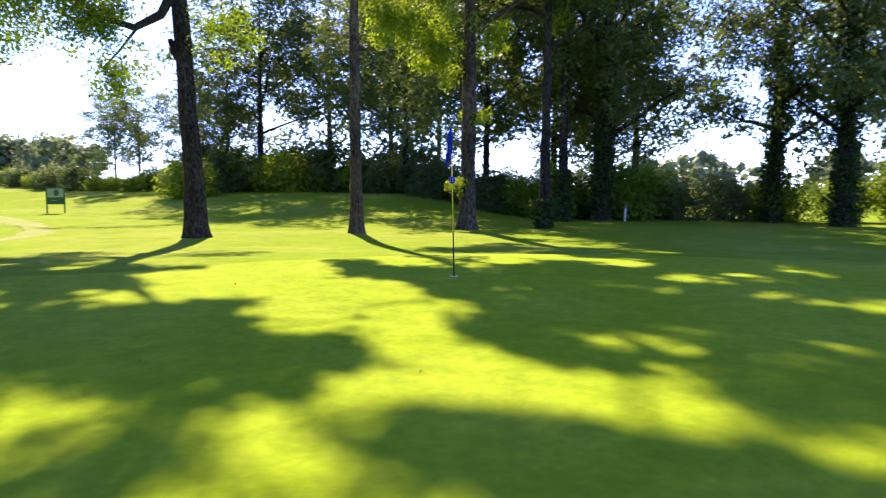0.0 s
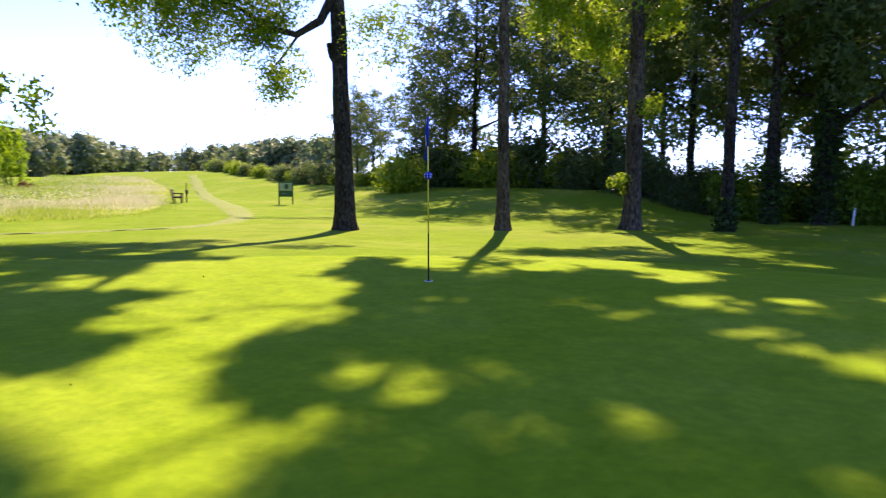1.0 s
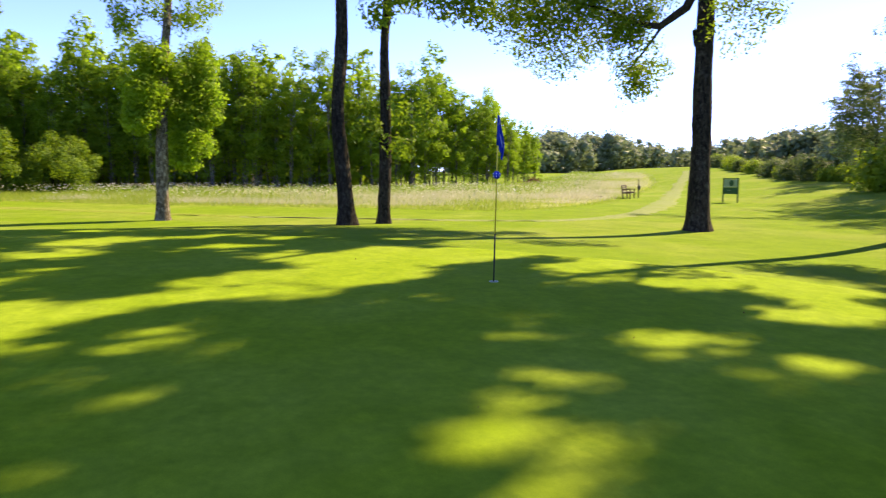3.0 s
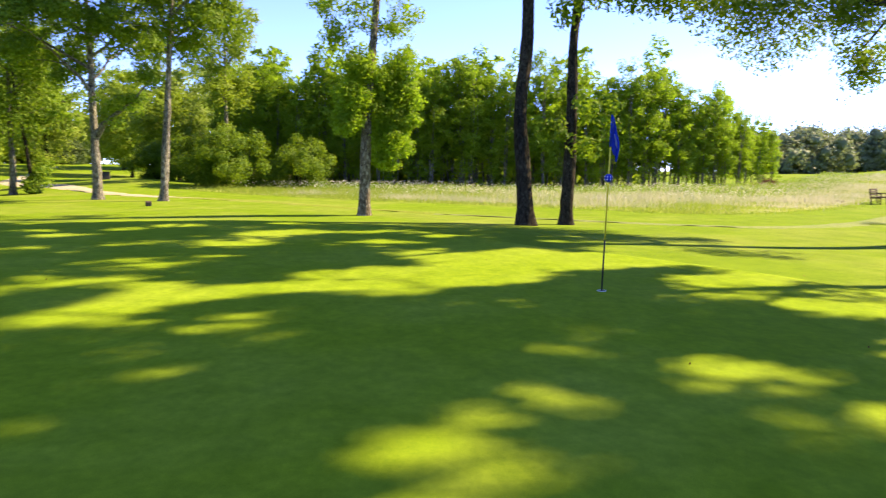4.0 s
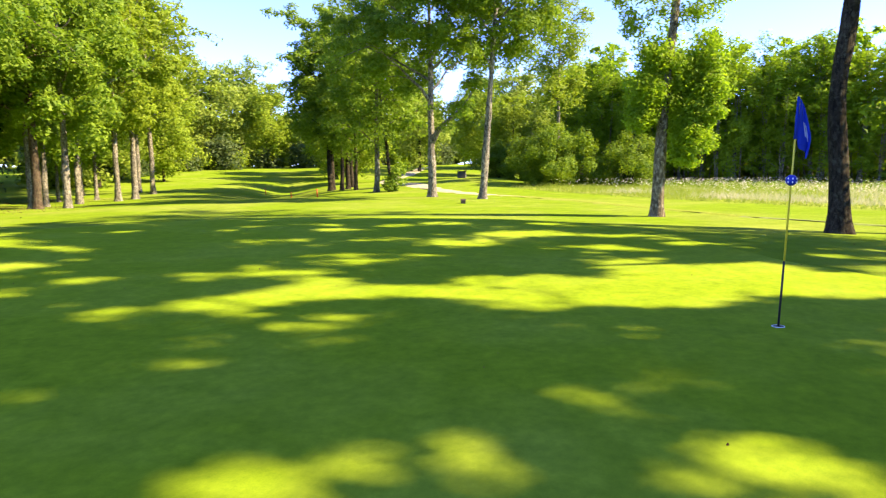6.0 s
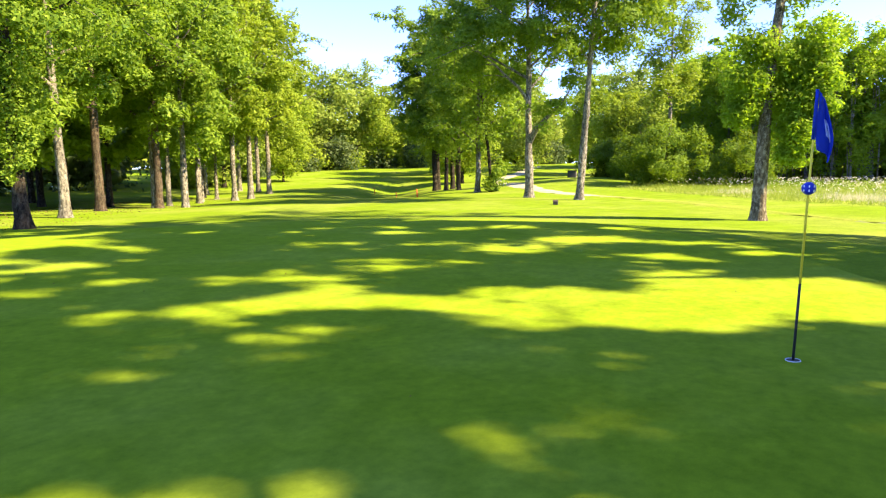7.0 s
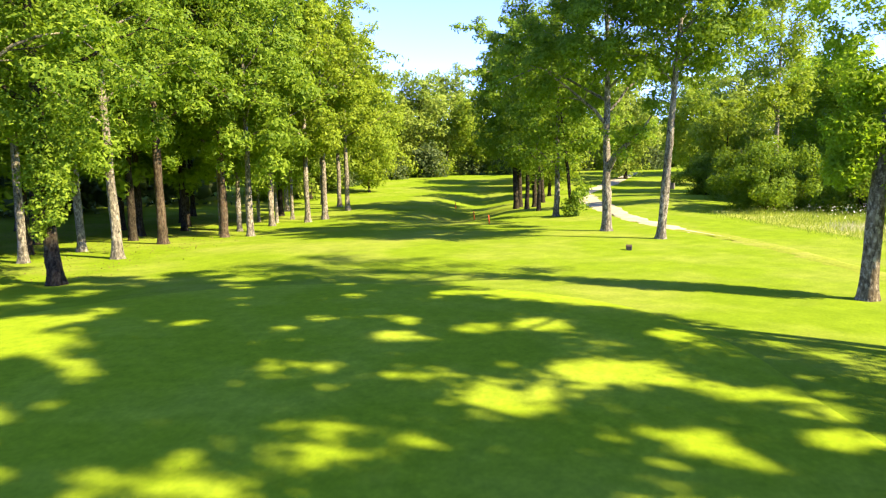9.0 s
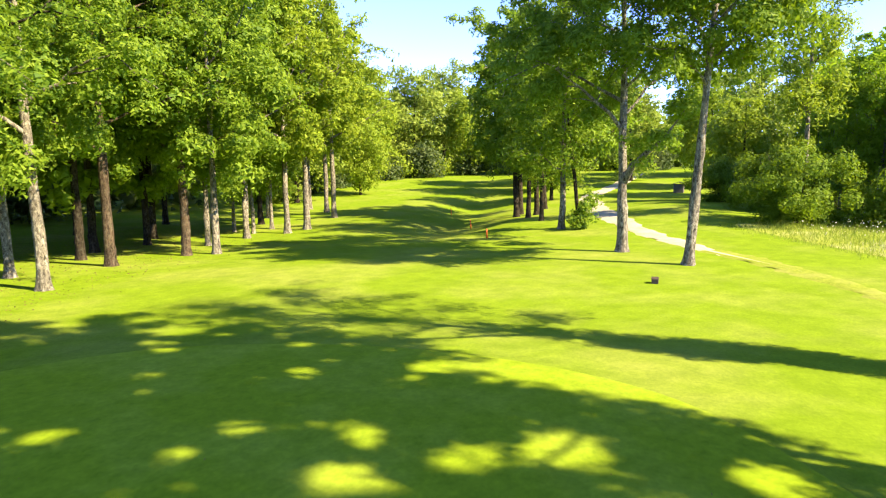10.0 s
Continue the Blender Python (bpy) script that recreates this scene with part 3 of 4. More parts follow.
stand(tree("oak_tree", "spreading oak with a forked grey trunk", 16, 0.265, 5.4, 6.6, 19, 60000, M_BARK_GREY, M_OAK, 0.19, (0, 0), 16, mass=0.6, simple=True, wide=0.5, puff=0.6, clumps=80,
           own_limbs=[([(0, 0, 3.4), (0.25, 0.6, 4.2), (0.6, 1.5, 4.8), (1.0, 2.5, 5.4), (1.4, 3.6, 6.6)], 0.2, 5)]), -31.4, -8.5)
stand(tree("ash_tree", "tall grey-barked ash leaning over the path", 17, 0.225, 6.8, 4.0, 20, 38000, M_BARK_GREY, M_ASH, 0.2, (0, 0.6), 13, mass=0.5, simple=True, wide=0.5, curve=((6, 0.05, 0.45), (16, 0.2, 1.3))), -29.1, -4.2)

# clump between the path and the ditch
stand(tree("oak_tree", "leafy tree in a clump beside the path", 15, 0.22, 3.2, 4.0, 21, 16000, M_BARK_GREY, M_OAK, 0.27, (0, 0), 13, simple=True, hang=0.4), -39.4, -17.2)
stand(tree("oak_tree", "thin leaning tree wrapped in ivy and shoots", 11, 0.15, 3.0, 2.6, 22, 8000, M_BARK_DARK, M_OAK, 0.25, (0, 0), 10, low=[(0, 0.1, 1.6, 0.9, 0.1), (0, 0.2, 0.8, 0.7, 0.06)], ivy=1.2, curve=((10, 0.2, -0.9),)), -39.5, -15.9)
clump = stand(tree("oak_tree", "leafy tree in a clump beside the path", 16, 0.26, 4.0, 4.6, 23, 13000, M_BARK_DARK, M_OAK, 0.34, (0, 0), 12, twigs=2, simple=True, hang=0.6), -48.2, -27.5)
for q in ((-49.6, -26.4, 80, 0.95), (-47.0, -25.4, 200, 0.8), (-50.5, -28.8, 300, 1.05), (-56, -30, 10, 0.9), (-44, -22, 130, 0.7)):
    copy_at(clump, *q)

# the grove beside the fairway
grove = [stand(tree("oak_tree", "tall oak of the shady grove with lit grey trunk", 19, 0.245, 5.4, 5.0, 31, 30000, M_BARK_GREY, M_OAK, 0.205, limbs=14, group="grove", simple=True, mass=0.75, hang=1.5, wide=0.55, puff=0.66, clumps=64, twigs=3), -9.95, -21.5),
         stand(tree("oak_tree", "tall oak of the shady grove with dark reddish bark", 20, 0.27, 5.0, 5.2, 32, 30000, M_BARK_RED, M_OAK, 0.205, limbs=14, group="grove", simple=True, mass=0.75, hang=1.5, wide=0.55, puff=0.66, clumps=64, twigs=3), -14.4, -26.6),
         stand(tree("ash_tree", "tall pale-leaved tree at the end of the grove", 19, 0.25, 5.6, 5.0, 33, 17000, M_BARK_GREY, M_PALE, 0.27, limbs=14, group="grove", simple=True, mass=0.75, hang=1.5, wide=0.55, puff=0.66, clumps=62, twigs=3), -40.0, -42.0),
         stand(tree("oak_tree", "dim oak in the depth of the grove", 19, 0.25, 4.6, 5.2, 36, 10500, M_BARK_DARK, M_OAK, 0.48, limbs=9, group="grove", simple=True, mass=0.75, hang=1.5, wide=0.55, puff=0.7, clumps=70, twigs=3), -19.5, -46),
         stand(tree("oak_tree", "slim oak of the shady grove", 19, 0.23, 5.2, 4.8, 37, 15000, M_BARK_GREY, M_OAK, 0.28, limbs=11, group="grove", simple=True, mass=0.75, hang=1.5, wide=0.55, puff=0.66, clumps=60, twigs=3), -26.6, -34.6)]
stand(tree("oak_tree", "grove oak hung with leafy ivy shoots", 19, 0.27, 5.5, 4.4, 34, 42000, M_BARK_DARK, M_OAK, 0.145, limbs=14, group="grove", mass=0.6, hang=1.5, twigs=3, simple=True, wide=0.5, low=[(0.15, 0.3, 2.7, 0.4, 0.016), (-0.2, 0.3, 3.4, 0.45, 0.02), (0.3, 0.3, 4.0, 0.5, 0.022), (-0.1, 0.35, 4.7, 0.6, 0.024), (0.35, 0.3, 2.0, 0.22, 0.006)]), -5.4, -15.3)
# its front rows, along the fairway
for k, x, y, turn, size in ((4, -6.7, -23.7, 40, 0.9), (4, -10.0, -26.2, 200, 0.95), (1, -19.0, -28.1, 130, 0.95), (0, -19.8, -29.8, 250, 0.9), (4, -20.4, -27.4, 300, 0.95), (4, -28.6, -37, 160, 0.66), (4, -31.2, -38.6, 60, 0.7), (4, -28.3, -39.2, 310, 0.6),
                            (2, -30.0, -34.7, 220, 0.95), (2, -32.4, -35.6, 110, 1.0), (2, -44.2, -48.6, 20, 1.0), (2, -46, -54, 250, 1.0), (0, -2.8, -15.2, 20, 0.95), (1, -1.5, -21.5, 280, 0.95), (2, -37, -48, 10, 1.0), (4, -22.6, -32.5, 320, 0.8)):
    copy_at(grove[k], x, y, turn, size)
# its dim depth
for x, y, turn, size in ((-7.8, -27, 90, 0.85), (-14.5, -30.8, 180, 0.95), (-17.9, -41, 200, 1.0), (-22.5, -40, 20, 0.9), (1.5, -22, 75, 1.0), (-3.5, -29, 190, 1.0), (-10, -33, 20, 1.0), (-24, -44, 240, 1.0), (-33, -43, 100, 0.9),
                         (-12, -44, 330, 1.0), (-3, -38, 280, 1.0), (-28, -50, 60, 1.0), (-16.5, -34.5, 140, 0.95), (-20.5, -36.5, 30, 0.9)):
    copy_at(grove[3], x, y, turn, size)

# far belt closing the fairway
belt = [stand(tree("oak_tree", "round-headed oak of the far tree belt", 18, 0.35, 3.0, 6.5, 41, 14500, M_BARK_DARK, M_BELT, 0.47, limbs=10, puff=1.2, clumps=130, group="far belt", simple=True, mass=0.85, hang=2.6, twigs=2, wide=0.6), -88, -80),
        stand(tree("ash_tree", "pale full tree of the far tree belt", 17, 0.3, 3.0, 5.5, 42, 13000, M_BARK_DARK, M_PALE, 0.45, limbs=10, puff=1.15, clumps=120, group="far belt", simple=True, mass=0.85, hang=2.8, twigs=2, wide=0.6), -72, -76)]
rng = np.random.default_rng(3)
for k, x, y, size in ((0, -80, -84, 1.0), (1, -95, -72, 0.9), (0, -64, -80, 0.9), (1, -56, -70, 0.8), (0, -50, -62, 0.9), (1, -60, -62, 0.6), (0, -100, -84, 1.1), (1, -84, -95, 1.1), (0, -108, -66, 0.9), (1, -112, -52, 0.9), (0, -100, -58, 0.8), (1, -74, -44, 0.8), (0, -82, -50, 0.8), (1, -66, -36, 0.75), (0, -92, -40, 0.8), (1, -104, -34, 0.9), (1, -88, -27, 0.8), (0, -112, -20, 1.0), (0, -77, -17.5, 0.75), (1, -67, -15.5, 0.55)):
    copy_at(belt[k], x, y, float(rng.uniform(0, 360)), size)


# ---- plantation behind the meadow ----
def young_tree(seed, leaves, leaf, base):
    """A slim plantation tree: thin upright stems and fine feathery sprays."""
    rg = np.random.default_rng(seed)
    stems = []
    for _ in range(3):
        q = rg.normal(0, 0.22, (4, 2)).cumsum(axis=0)
        stems.append(([(q[0, 0], q[0, 1], -0.1), (q[1, 0], q[1, 1], 3.0), (q[2, 0], q[2, 1], 6.0), (q[3, 0], q[3, 1], 9.5)], 0.055, 3))
    return tree("young_ash_tree", "young plantation tree with a bright feathery crown", 12, 0.08, base, 2.0, seed, leaves, M_BARK_GREY, M_YOUNG, leaf, limbs=9, puff=0.42, group="plantation", simple=True, mass=0.7, hang=0.4, twigs=1, wide=0.5, clumps=75, flat=1.0, own_limbs=stems)


young = [stand(young_tree(50 + i, 6800, 0.21, 0.5), -56.5 - i, 10 + 3 * i) for i in range(3)]
young_back = [stand(young_tree(54 + i, 2500, 0.37, 1.2), -60.5 - i, 12 + 4 * i) for i in range(2)]
EDGE = smooth_line([(-68, -10), (-61, -6), (-55.5, -1), (-54, 5), (-54.5, 12), (-55, 20), (-55, 28), (-57.5, 38), (-61.5, 48.5)], 12)
BACK = smooth_line([(-61, -1), (-58, 5), (-56, 12), (-55, 28), (-57.5, 38), (-62, 48), (-74, 60), (-95, 76)], 12)
far_along = np.concatenate([[0], np.cumsum(np.linalg.norm(np.diff(EDGE, axis=0), axis=1))])
for row, gap in ((0, 1.7), (2.4, 2.0), (5.0, 3.0)):
    for d in np.arange(0, far_along[-1], gap):
        e = np.array([np.interp(d + rng.uniform(-0.5, 0.5), far_along, EDGE[:, k]) for k in range(2)])
        e = e + np.array((-0.94, 0.2)) * (row + rng.uniform(-0.8, 0.8))
        copy_at(young_back[rng.integers(0, 2)] if row else young[rng.integers(0, 3)], float(e[0]), float(e[1]), float(rng.uniform(0, 360)), float(rng.uniform(0.72, 1.08) + (0.08 if row else 0)) * (1 - 0.5 * max(0.0, min(1.0, (float(e[1]) - 34) / 15))))


# ---- hedgerow and oaks towards the sun ----
def bush(name, label, tall, wide_r, seed, leaves, leaf_m, leaf=0.22, group="", simple=False):
    """A many-stemmed shrub with foliage to the ground."""
    rg = np.random.default_rng(seed)
    root = new(name)
    tubes = []
    for i in range(9):
        az = i * 2.4
        b = np.array((math.cos(az) * wide_r * 0.6, math.sin(az) * wide_r * 0.6, tall * rg.uniform(0.6, 0.9)))
        line = bend(np.array((math.cos(az) * 0.15, math.sin(az) * 0.15, -0.1)), b, 0.05, rg, 5)
        tubes.append(tube(line, np.linspace(0.06, 0.012, 5), 4))
    put("stem", joined("stem", tubes), root, M_BARK_DARK)
    hubs = crown_hubs(np.array((0, 0, tall * 0.42)), wide_r, tall * 0.58, 80, rg, 0.3)
    hubs[:, 2] = np.abs(hubs[:, 2]) + 0.1
    sz = rg.uniform(0.7, 1.4, 80)
    pick = rg.choice(80, leaves, p=sz / sz.sum())
    g = ball(leaves, rg)
    cl = hubs[pick] + g * 0.34 * sz[pick][:, None]
    cl[:, 2] = np.abs(cl[:, 2])
    put("crown", leaf_mesh("crown", cl, leaf, rg, 0.1, 0.5, simple, g + (hubs[pick] - np.array((0, 0, tall * 0.3))) / tall), root, leaf_m, smooth=False)
    return tagged(root, label, "bush", group)


willow = stand(bush("bush", "large rounded bush at the meadow's end", 5.2, 3.4, 61, 22000, M_ASH, 0.18, simple=True), -47.0, -5.0)
copy_at(willow, -49.5, 0.5, 120, 0.9)
copy_at(willow, -54, -8.5, 200, 0.95)
copy_at(willow, -60, -14.5, 20, 0.8)
stand(tree("ash_tree", "tall pale tree above the bushes", 18, 0.2, 6.0, 2.5, 62, 12000, M_BARK_GREY, M_PALE, 0.26, limbs=11, simple=True, hang=1.0), -50.8, -5.7)

# shaded and sunlit bushes: the light on them is put in the leaf colour
hedge = stand(bush("hedge_bush", "dark hedgerow bush under the trees", 3.0, 2.3, 63, 2600, M_SHADED, 0.31, "hedgerow", True), -16, 49)
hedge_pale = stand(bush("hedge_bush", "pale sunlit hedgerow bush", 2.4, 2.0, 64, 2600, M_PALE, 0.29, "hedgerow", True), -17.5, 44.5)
hedge_fine = stand(bush("hedge_bush", "fine-leaved hedgerow bush, leaves coloured dark for shade", 2.3, 2.1, 65, 7500, M_SHADED, 0.16, "hedgerow", True), 2.2, 38.2)
hedge_light = stand(bush("hedge_bush", "hedgerow bush, leaves coloured lighter for sunlight", 2.4, 1.9, 66, 7000, M_ASH, 0.16, "hedgerow", True), 9.6, 36.0)
hl = smooth_line([(-64, 78), (-48, 68), (-36, 60), (-26, 54), (-14, 50), (-5, 46), (0, 41), (3, 36.5), (8, 35.5), (14, 35), (22, 33), (34, 30)], 8)
hn = np.concatenate([[0], np.cumsum(np.linalg.norm(np.diff(hl, axis=0), axis=1))])
for d in np.arange(0, hn[-1], 2.4):
    e = [float(np.interp(d, hn, hl[:, k]) + rng.uniform(-0.8, 0.8)) for k in range(2)]
    near = e[0] > -4
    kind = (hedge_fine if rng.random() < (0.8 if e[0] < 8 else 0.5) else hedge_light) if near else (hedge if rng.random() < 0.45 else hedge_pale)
    copy_at(kind, e[0], e[1], float(rng.uniform(0, 360)), float(rng.uniform(0.75, 1.2)) * (0.62 if e[0] < -22 else 1.0))
oak = [stand(tree("oak_tree", "dark backlit oak standing in the hedgerow", 16, 0.27, 3.6, 6.2, 71 + i, 12500, M_BARK_DARK, M_SHADED, 0.35, limbs=12, twigs=3, puff=0.85, group="hedgerow oaks", simple=True, mass=0.7, hang=0.9, clumps=100), *q) for i, q in enumerate(((-10, 54), (-14.5, 51)))]
for k, x, y, turn, size in ((1, -17.5, 52.5, 40, 0.68), (0, -5, 52, 100, 0.9), (0, -26, 56, 30, 0.52), (1, -30, 60, 160, 0.5), (1, -1.5, 58, 260, 1.0), (0, 10.5, 41, 310, 0.9), (1, -21, 57, 220, 0.5), (0, 24, 36, 20, 1.0), (1, 1.6, 38.5, 75, 0.85), (0, -3.2, 43.5, 190, 0.85), (0, 5.6, 40, 280, 0.8), (1, 8.2, 41.5, 30, 0.7)):
    copy_at(oak[k], x, y, turn, size)
for hx, hy, hs in ((-8.5, 49.5, 1.3), (-3.6, 48.0, 1.3), (-12.5, 52.5, 1.3), (-18.5, 53.5, 1.3)):
    copy_at(hedge, hx, hy, hx * 40, hs)
ivy_tree = stand(tree("ivy_tree", "old tree smothered in dark ivy", 18, 0.4, 3.0, 4.4, 75, 14000, M_BARK_DARK, M_SHADED, 0.27, limbs=14, ivy=9, simple=True, mass=0.5, hang=0.5), 7.1, 33.8)
copy_at(ivy_tree, 16.7, 30.2, 140, 1.0)
copy_at(ivy_tree, 15.0, 33.2, 20, 0.9)
copy_at(ivy_tree, 20.5, 31.5, 250, 1.05)

# scrub along the foot of the far belt
for k in range(20):
    a0 = k / 19
    bx_, by_ = -48 - 66 * a0 + float(rng.uniform(-2, 2)), -66 - 22 * math.sin(a0 * 3.0) + 22 * a0 + float(rng.uniform(-2, 2))
    copy_at(hedge if k % 3 else hedge_pale, bx_, by_, float(rng.uniform(0, 360)), float(rng.uniform(1.3, 2.1)))

# ---- far woods on the rise ----
def far_wood(name, pts, tall, seed, n, label, leaf=1.1, loose=0.8, spread_=6.0, material=None, heart=0.74):
    """Woods seen from afar: heads of foliage, each an added opaque core that stops light showing through, under a skin
    of leaves. tall: heights along the line.
    """
    rg = np.random.default_rng(seed)
    line = smooth_line(pts, 12)
    hs = np.interp(np.linspace(0, 1, len(line)), np.linspace(0, 1, len(tall)), tall)
    ico = bmesh.new()
    bmesh.ops.create_icosphere(ico, subdivisions=1, radius=1.0)
    ico.verts.ensure_lookup_table()
    base = np.array([v.co[:] for v in ico.verts])
    tri = np.array([[v.index for v in f.verts] for f in ico.faces])
    ico.free()
    hubs, size = [], []
    for (x, y), h0 in zip(line, hs):
        for _ in range(3):
            cx, cy, hh = x + rg.normal(0, spread_), y + rg.normal(0, spread_), h0 * rg.uniform(0.65, 1.08)
            zz = ground_z(cx, cy)
            for _ in range(8):
                v = rg.normal(size=3)
                v /= np.linalg.norm(v)
                hubs.append((cx + v[0] * hh * 0.28, cy + v[1] * hh * 0.28, zz + hh * (0.45 + 0.34 * v[2])))
                size.append(hh * rg.uniform(0.17, 0.26))
    hubs, size = np.array(hubs), np.array(size)
    pick = rg.choice(len(hubs), n, p=size ** 2 / (size ** 2).sum())
    g = rg.normal(size=(n, 3))
    g /= np.linalg.norm(g, axis=1)[:, None]
    c = hubs[pick] + g * size[pick][:, None] * rg.uniform(0.72, 1.3, n)[:, None] * loose
    root = put(name, leaf_mesh(name, c, leaf, rg, 0.1, 0.8, True, g), None, material or M_FAR_HAZE, smooth=False)
    jit = rg.uniform(0.5, 1.2, (len(hubs), len(base), 1))
    co = (hubs[:, None, :] + base[None] * jit * size[:, None, None] * heart * loose).reshape(-1, 3)
    put("opaque_core", quads("opaque_core", co, (tri[None] + (np.arange(len(hubs)) * len(base))[:, None, None]).reshape(-1, 3)), root, material or M_FAR_HAZE, smooth=False)
    return tagged(root, label, "woods", kind="stuff")


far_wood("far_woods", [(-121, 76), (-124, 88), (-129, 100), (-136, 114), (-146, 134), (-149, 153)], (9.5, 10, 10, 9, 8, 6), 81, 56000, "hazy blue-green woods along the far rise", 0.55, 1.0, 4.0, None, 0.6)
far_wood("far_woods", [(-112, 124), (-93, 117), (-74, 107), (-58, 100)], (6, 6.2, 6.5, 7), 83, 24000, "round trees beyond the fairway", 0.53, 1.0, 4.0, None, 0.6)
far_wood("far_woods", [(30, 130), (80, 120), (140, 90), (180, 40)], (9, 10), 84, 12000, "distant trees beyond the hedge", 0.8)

far_wood("far_woods", [(-60, -105), (-90, -112), (-120, -100), (-135, -75), (-138, -50)], (15, 14, 12), 87, 32000, "tall woods behind the far tree belt", 0.7, 1.0, 6.0, M_BELT, 0.7)
far_wood("wood_behind_grove", [(30, -50), (10, -56), (-8, -60), (-24, -66), (-40, -76)], (11, 12), 85, 24000, "dim wood that closes the grove behind", 0.5, 1.0, 4.0, M_SHADED, 0.45)
far_wood("wood_interior", [(-80, -8), (-78, 0), (-76, 8), (-74, 14), (-73, 24), (-74, 33)], (8.5, 9, 7.5), 86, 22000, "dark inside of the young plantation", 0.5, 1.0, 4.0, M_PALE, 0.6)

# ---- small solid shapes ----
def bm_part(name, bm, material, parent=None, label=""):
    me = bpy.data.meshes.new(name)
    bm.to_mesh(me)
    bm.free()
    me.materials.append(material)
    ob = new(name, me)
    ob.parent = parent
    return tagged(ob, label)


def block(bm, size, at, turn=(0, 0, 0), edge=0.006):
    """A bevelled bar or board added to bm."""
    made = bmesh.ops.create_cube(bm, size=1.0)["verts"]
    m = pose(*at, *turn) @ Matrix.Diagonal((*size, 1))
    bmesh.ops.transform(bm, matrix=m, verts=made)
    es = list({e for v in made for e in v.link_edges})
    bmesh.ops.bevel(bm, geom=es, offset=min(edge, min(size) * 0.3), segments=1, affect="EDGES")


def board(name, size, at, material, parent, turn=(0, 0, 0), label="", edge=0.006):
    bm = bmesh.new()
    block(bm, size, at, turn, edge)
    return bm_part(name, bm, material, parent, label)


def rod(name, pts, radii, material, parent, sides=12, label=""):
    co, fa = tube(pts, radii, sides)
    me = quads(name, co, fa)
    bm = bmesh.new()
    bm.from_mesh(me)
    bmesh.ops.holes_fill(bm, edges=[e for e in bm.edges if e.is_boundary])
    bpy.data.meshes.remove(me)
    return bm_part(name, bm, material, parent, label)


M_BLUE = foliage("blue_cloth", (0.014, 0.05, 0.42), (0.014, 0.05, 0.42), (0.03, 0.12, 0.8), 0.45)
M_WHITE_CLOTH = foliage("white_cloth", (0.42, 0.5, 0.72), (0.42, 0.5, 0.72), (0.5, 0.6, 0.85), 0.4)
M_POLE = plain("yellow_pole", (0.75, 0.58, 0.05), 0.35, 0, 0.1)
M_BLACK = plain("black_pole", (0.02, 0.02, 0.022), 0.4, 0, 0.2)
M_BALL = plain("blue_plastic", (0.012, 0.03, 0.35), 0.35, 0, 0.1)
M_CUP = plain("white_plastic", (0.75, 0.77, 0.8), 0.4, 0, 0.05)
M_WOOD = plain("weathered_wood", (0.055, 0.042, 0.03), 0.85, 0, 0.4, 25)
M_SIGN = plain("dark_green_paint", (0.03, 0.09, 0.035), 0.5, 0, 0.15)
M_SIGN_PALE = plain("pale_green_print", (0.24, 0.32, 0.19), 0.5, 0, 0.15)
M_ORANGE = plain("orange_paint", (0.62, 0.11, 0.03), 0.6, 0, 0.15)
M_DARK = plain("dark_plastic", (0.03, 0.028, 0.025), 0.6, 0, 0.3)
M_BRUSH = plain("dead_brushwood", (0.15, 0.06, 0.035), 0.95, 0, 0.4)
M_GREY = plain("grey_boards", (0.11, 0.105, 0.10), 0.85, 0, 0.2)

# ---- flagstick in its cup ----
FX, FY = 0.035, 10.325
FZ = ground_z(FX, FY) + 0.02
flagstick = new("golf_flagstick")
flagstick.matrix_basis = pose(FX, FY, FZ, -1.9, -1.5, 0)
tagged(flagstick, "yellow and black flagstick with a limp blue flag on the green", "flagstick")
rod("lower_pole", [(0, 0, -0.08), (0, 0, 0.3), (0, 0, 0.63)], [0.011, 0.011, 0.010], M_BLACK, flagstick, label="black lower section")
rod("upper_pole", [(0, 0, 0.63), (0, 0, 1.4), (0, 0, 2.14)], [0.010, 0.009, 0.008], M_POLE, flagstick)
bm = bmesh.new()
bmesh.ops.create_uvsphere(bm, u_segments=24, v_segments=16, radius=0.052, matrix=pose(0, 0, 1.39))
ball = bm_part("ball", bm, M_BALL, flagstick, "blue dimpled marker ball")
for k in range(8):
    a0 = math.tau * k / 8 + 0.2
    for zz in (-0.017, 0.017):
        rad0 = math.sqrt(0.0528 ** 2 - zz ** 2)
        board("white_window", (0.004, 0.009, 0.016), (math.cos(a0) * rad0, math.sin(a0) * rad0, 1.39 + zz), M_CUP, ball, (0, 0, math.degrees(a0)))


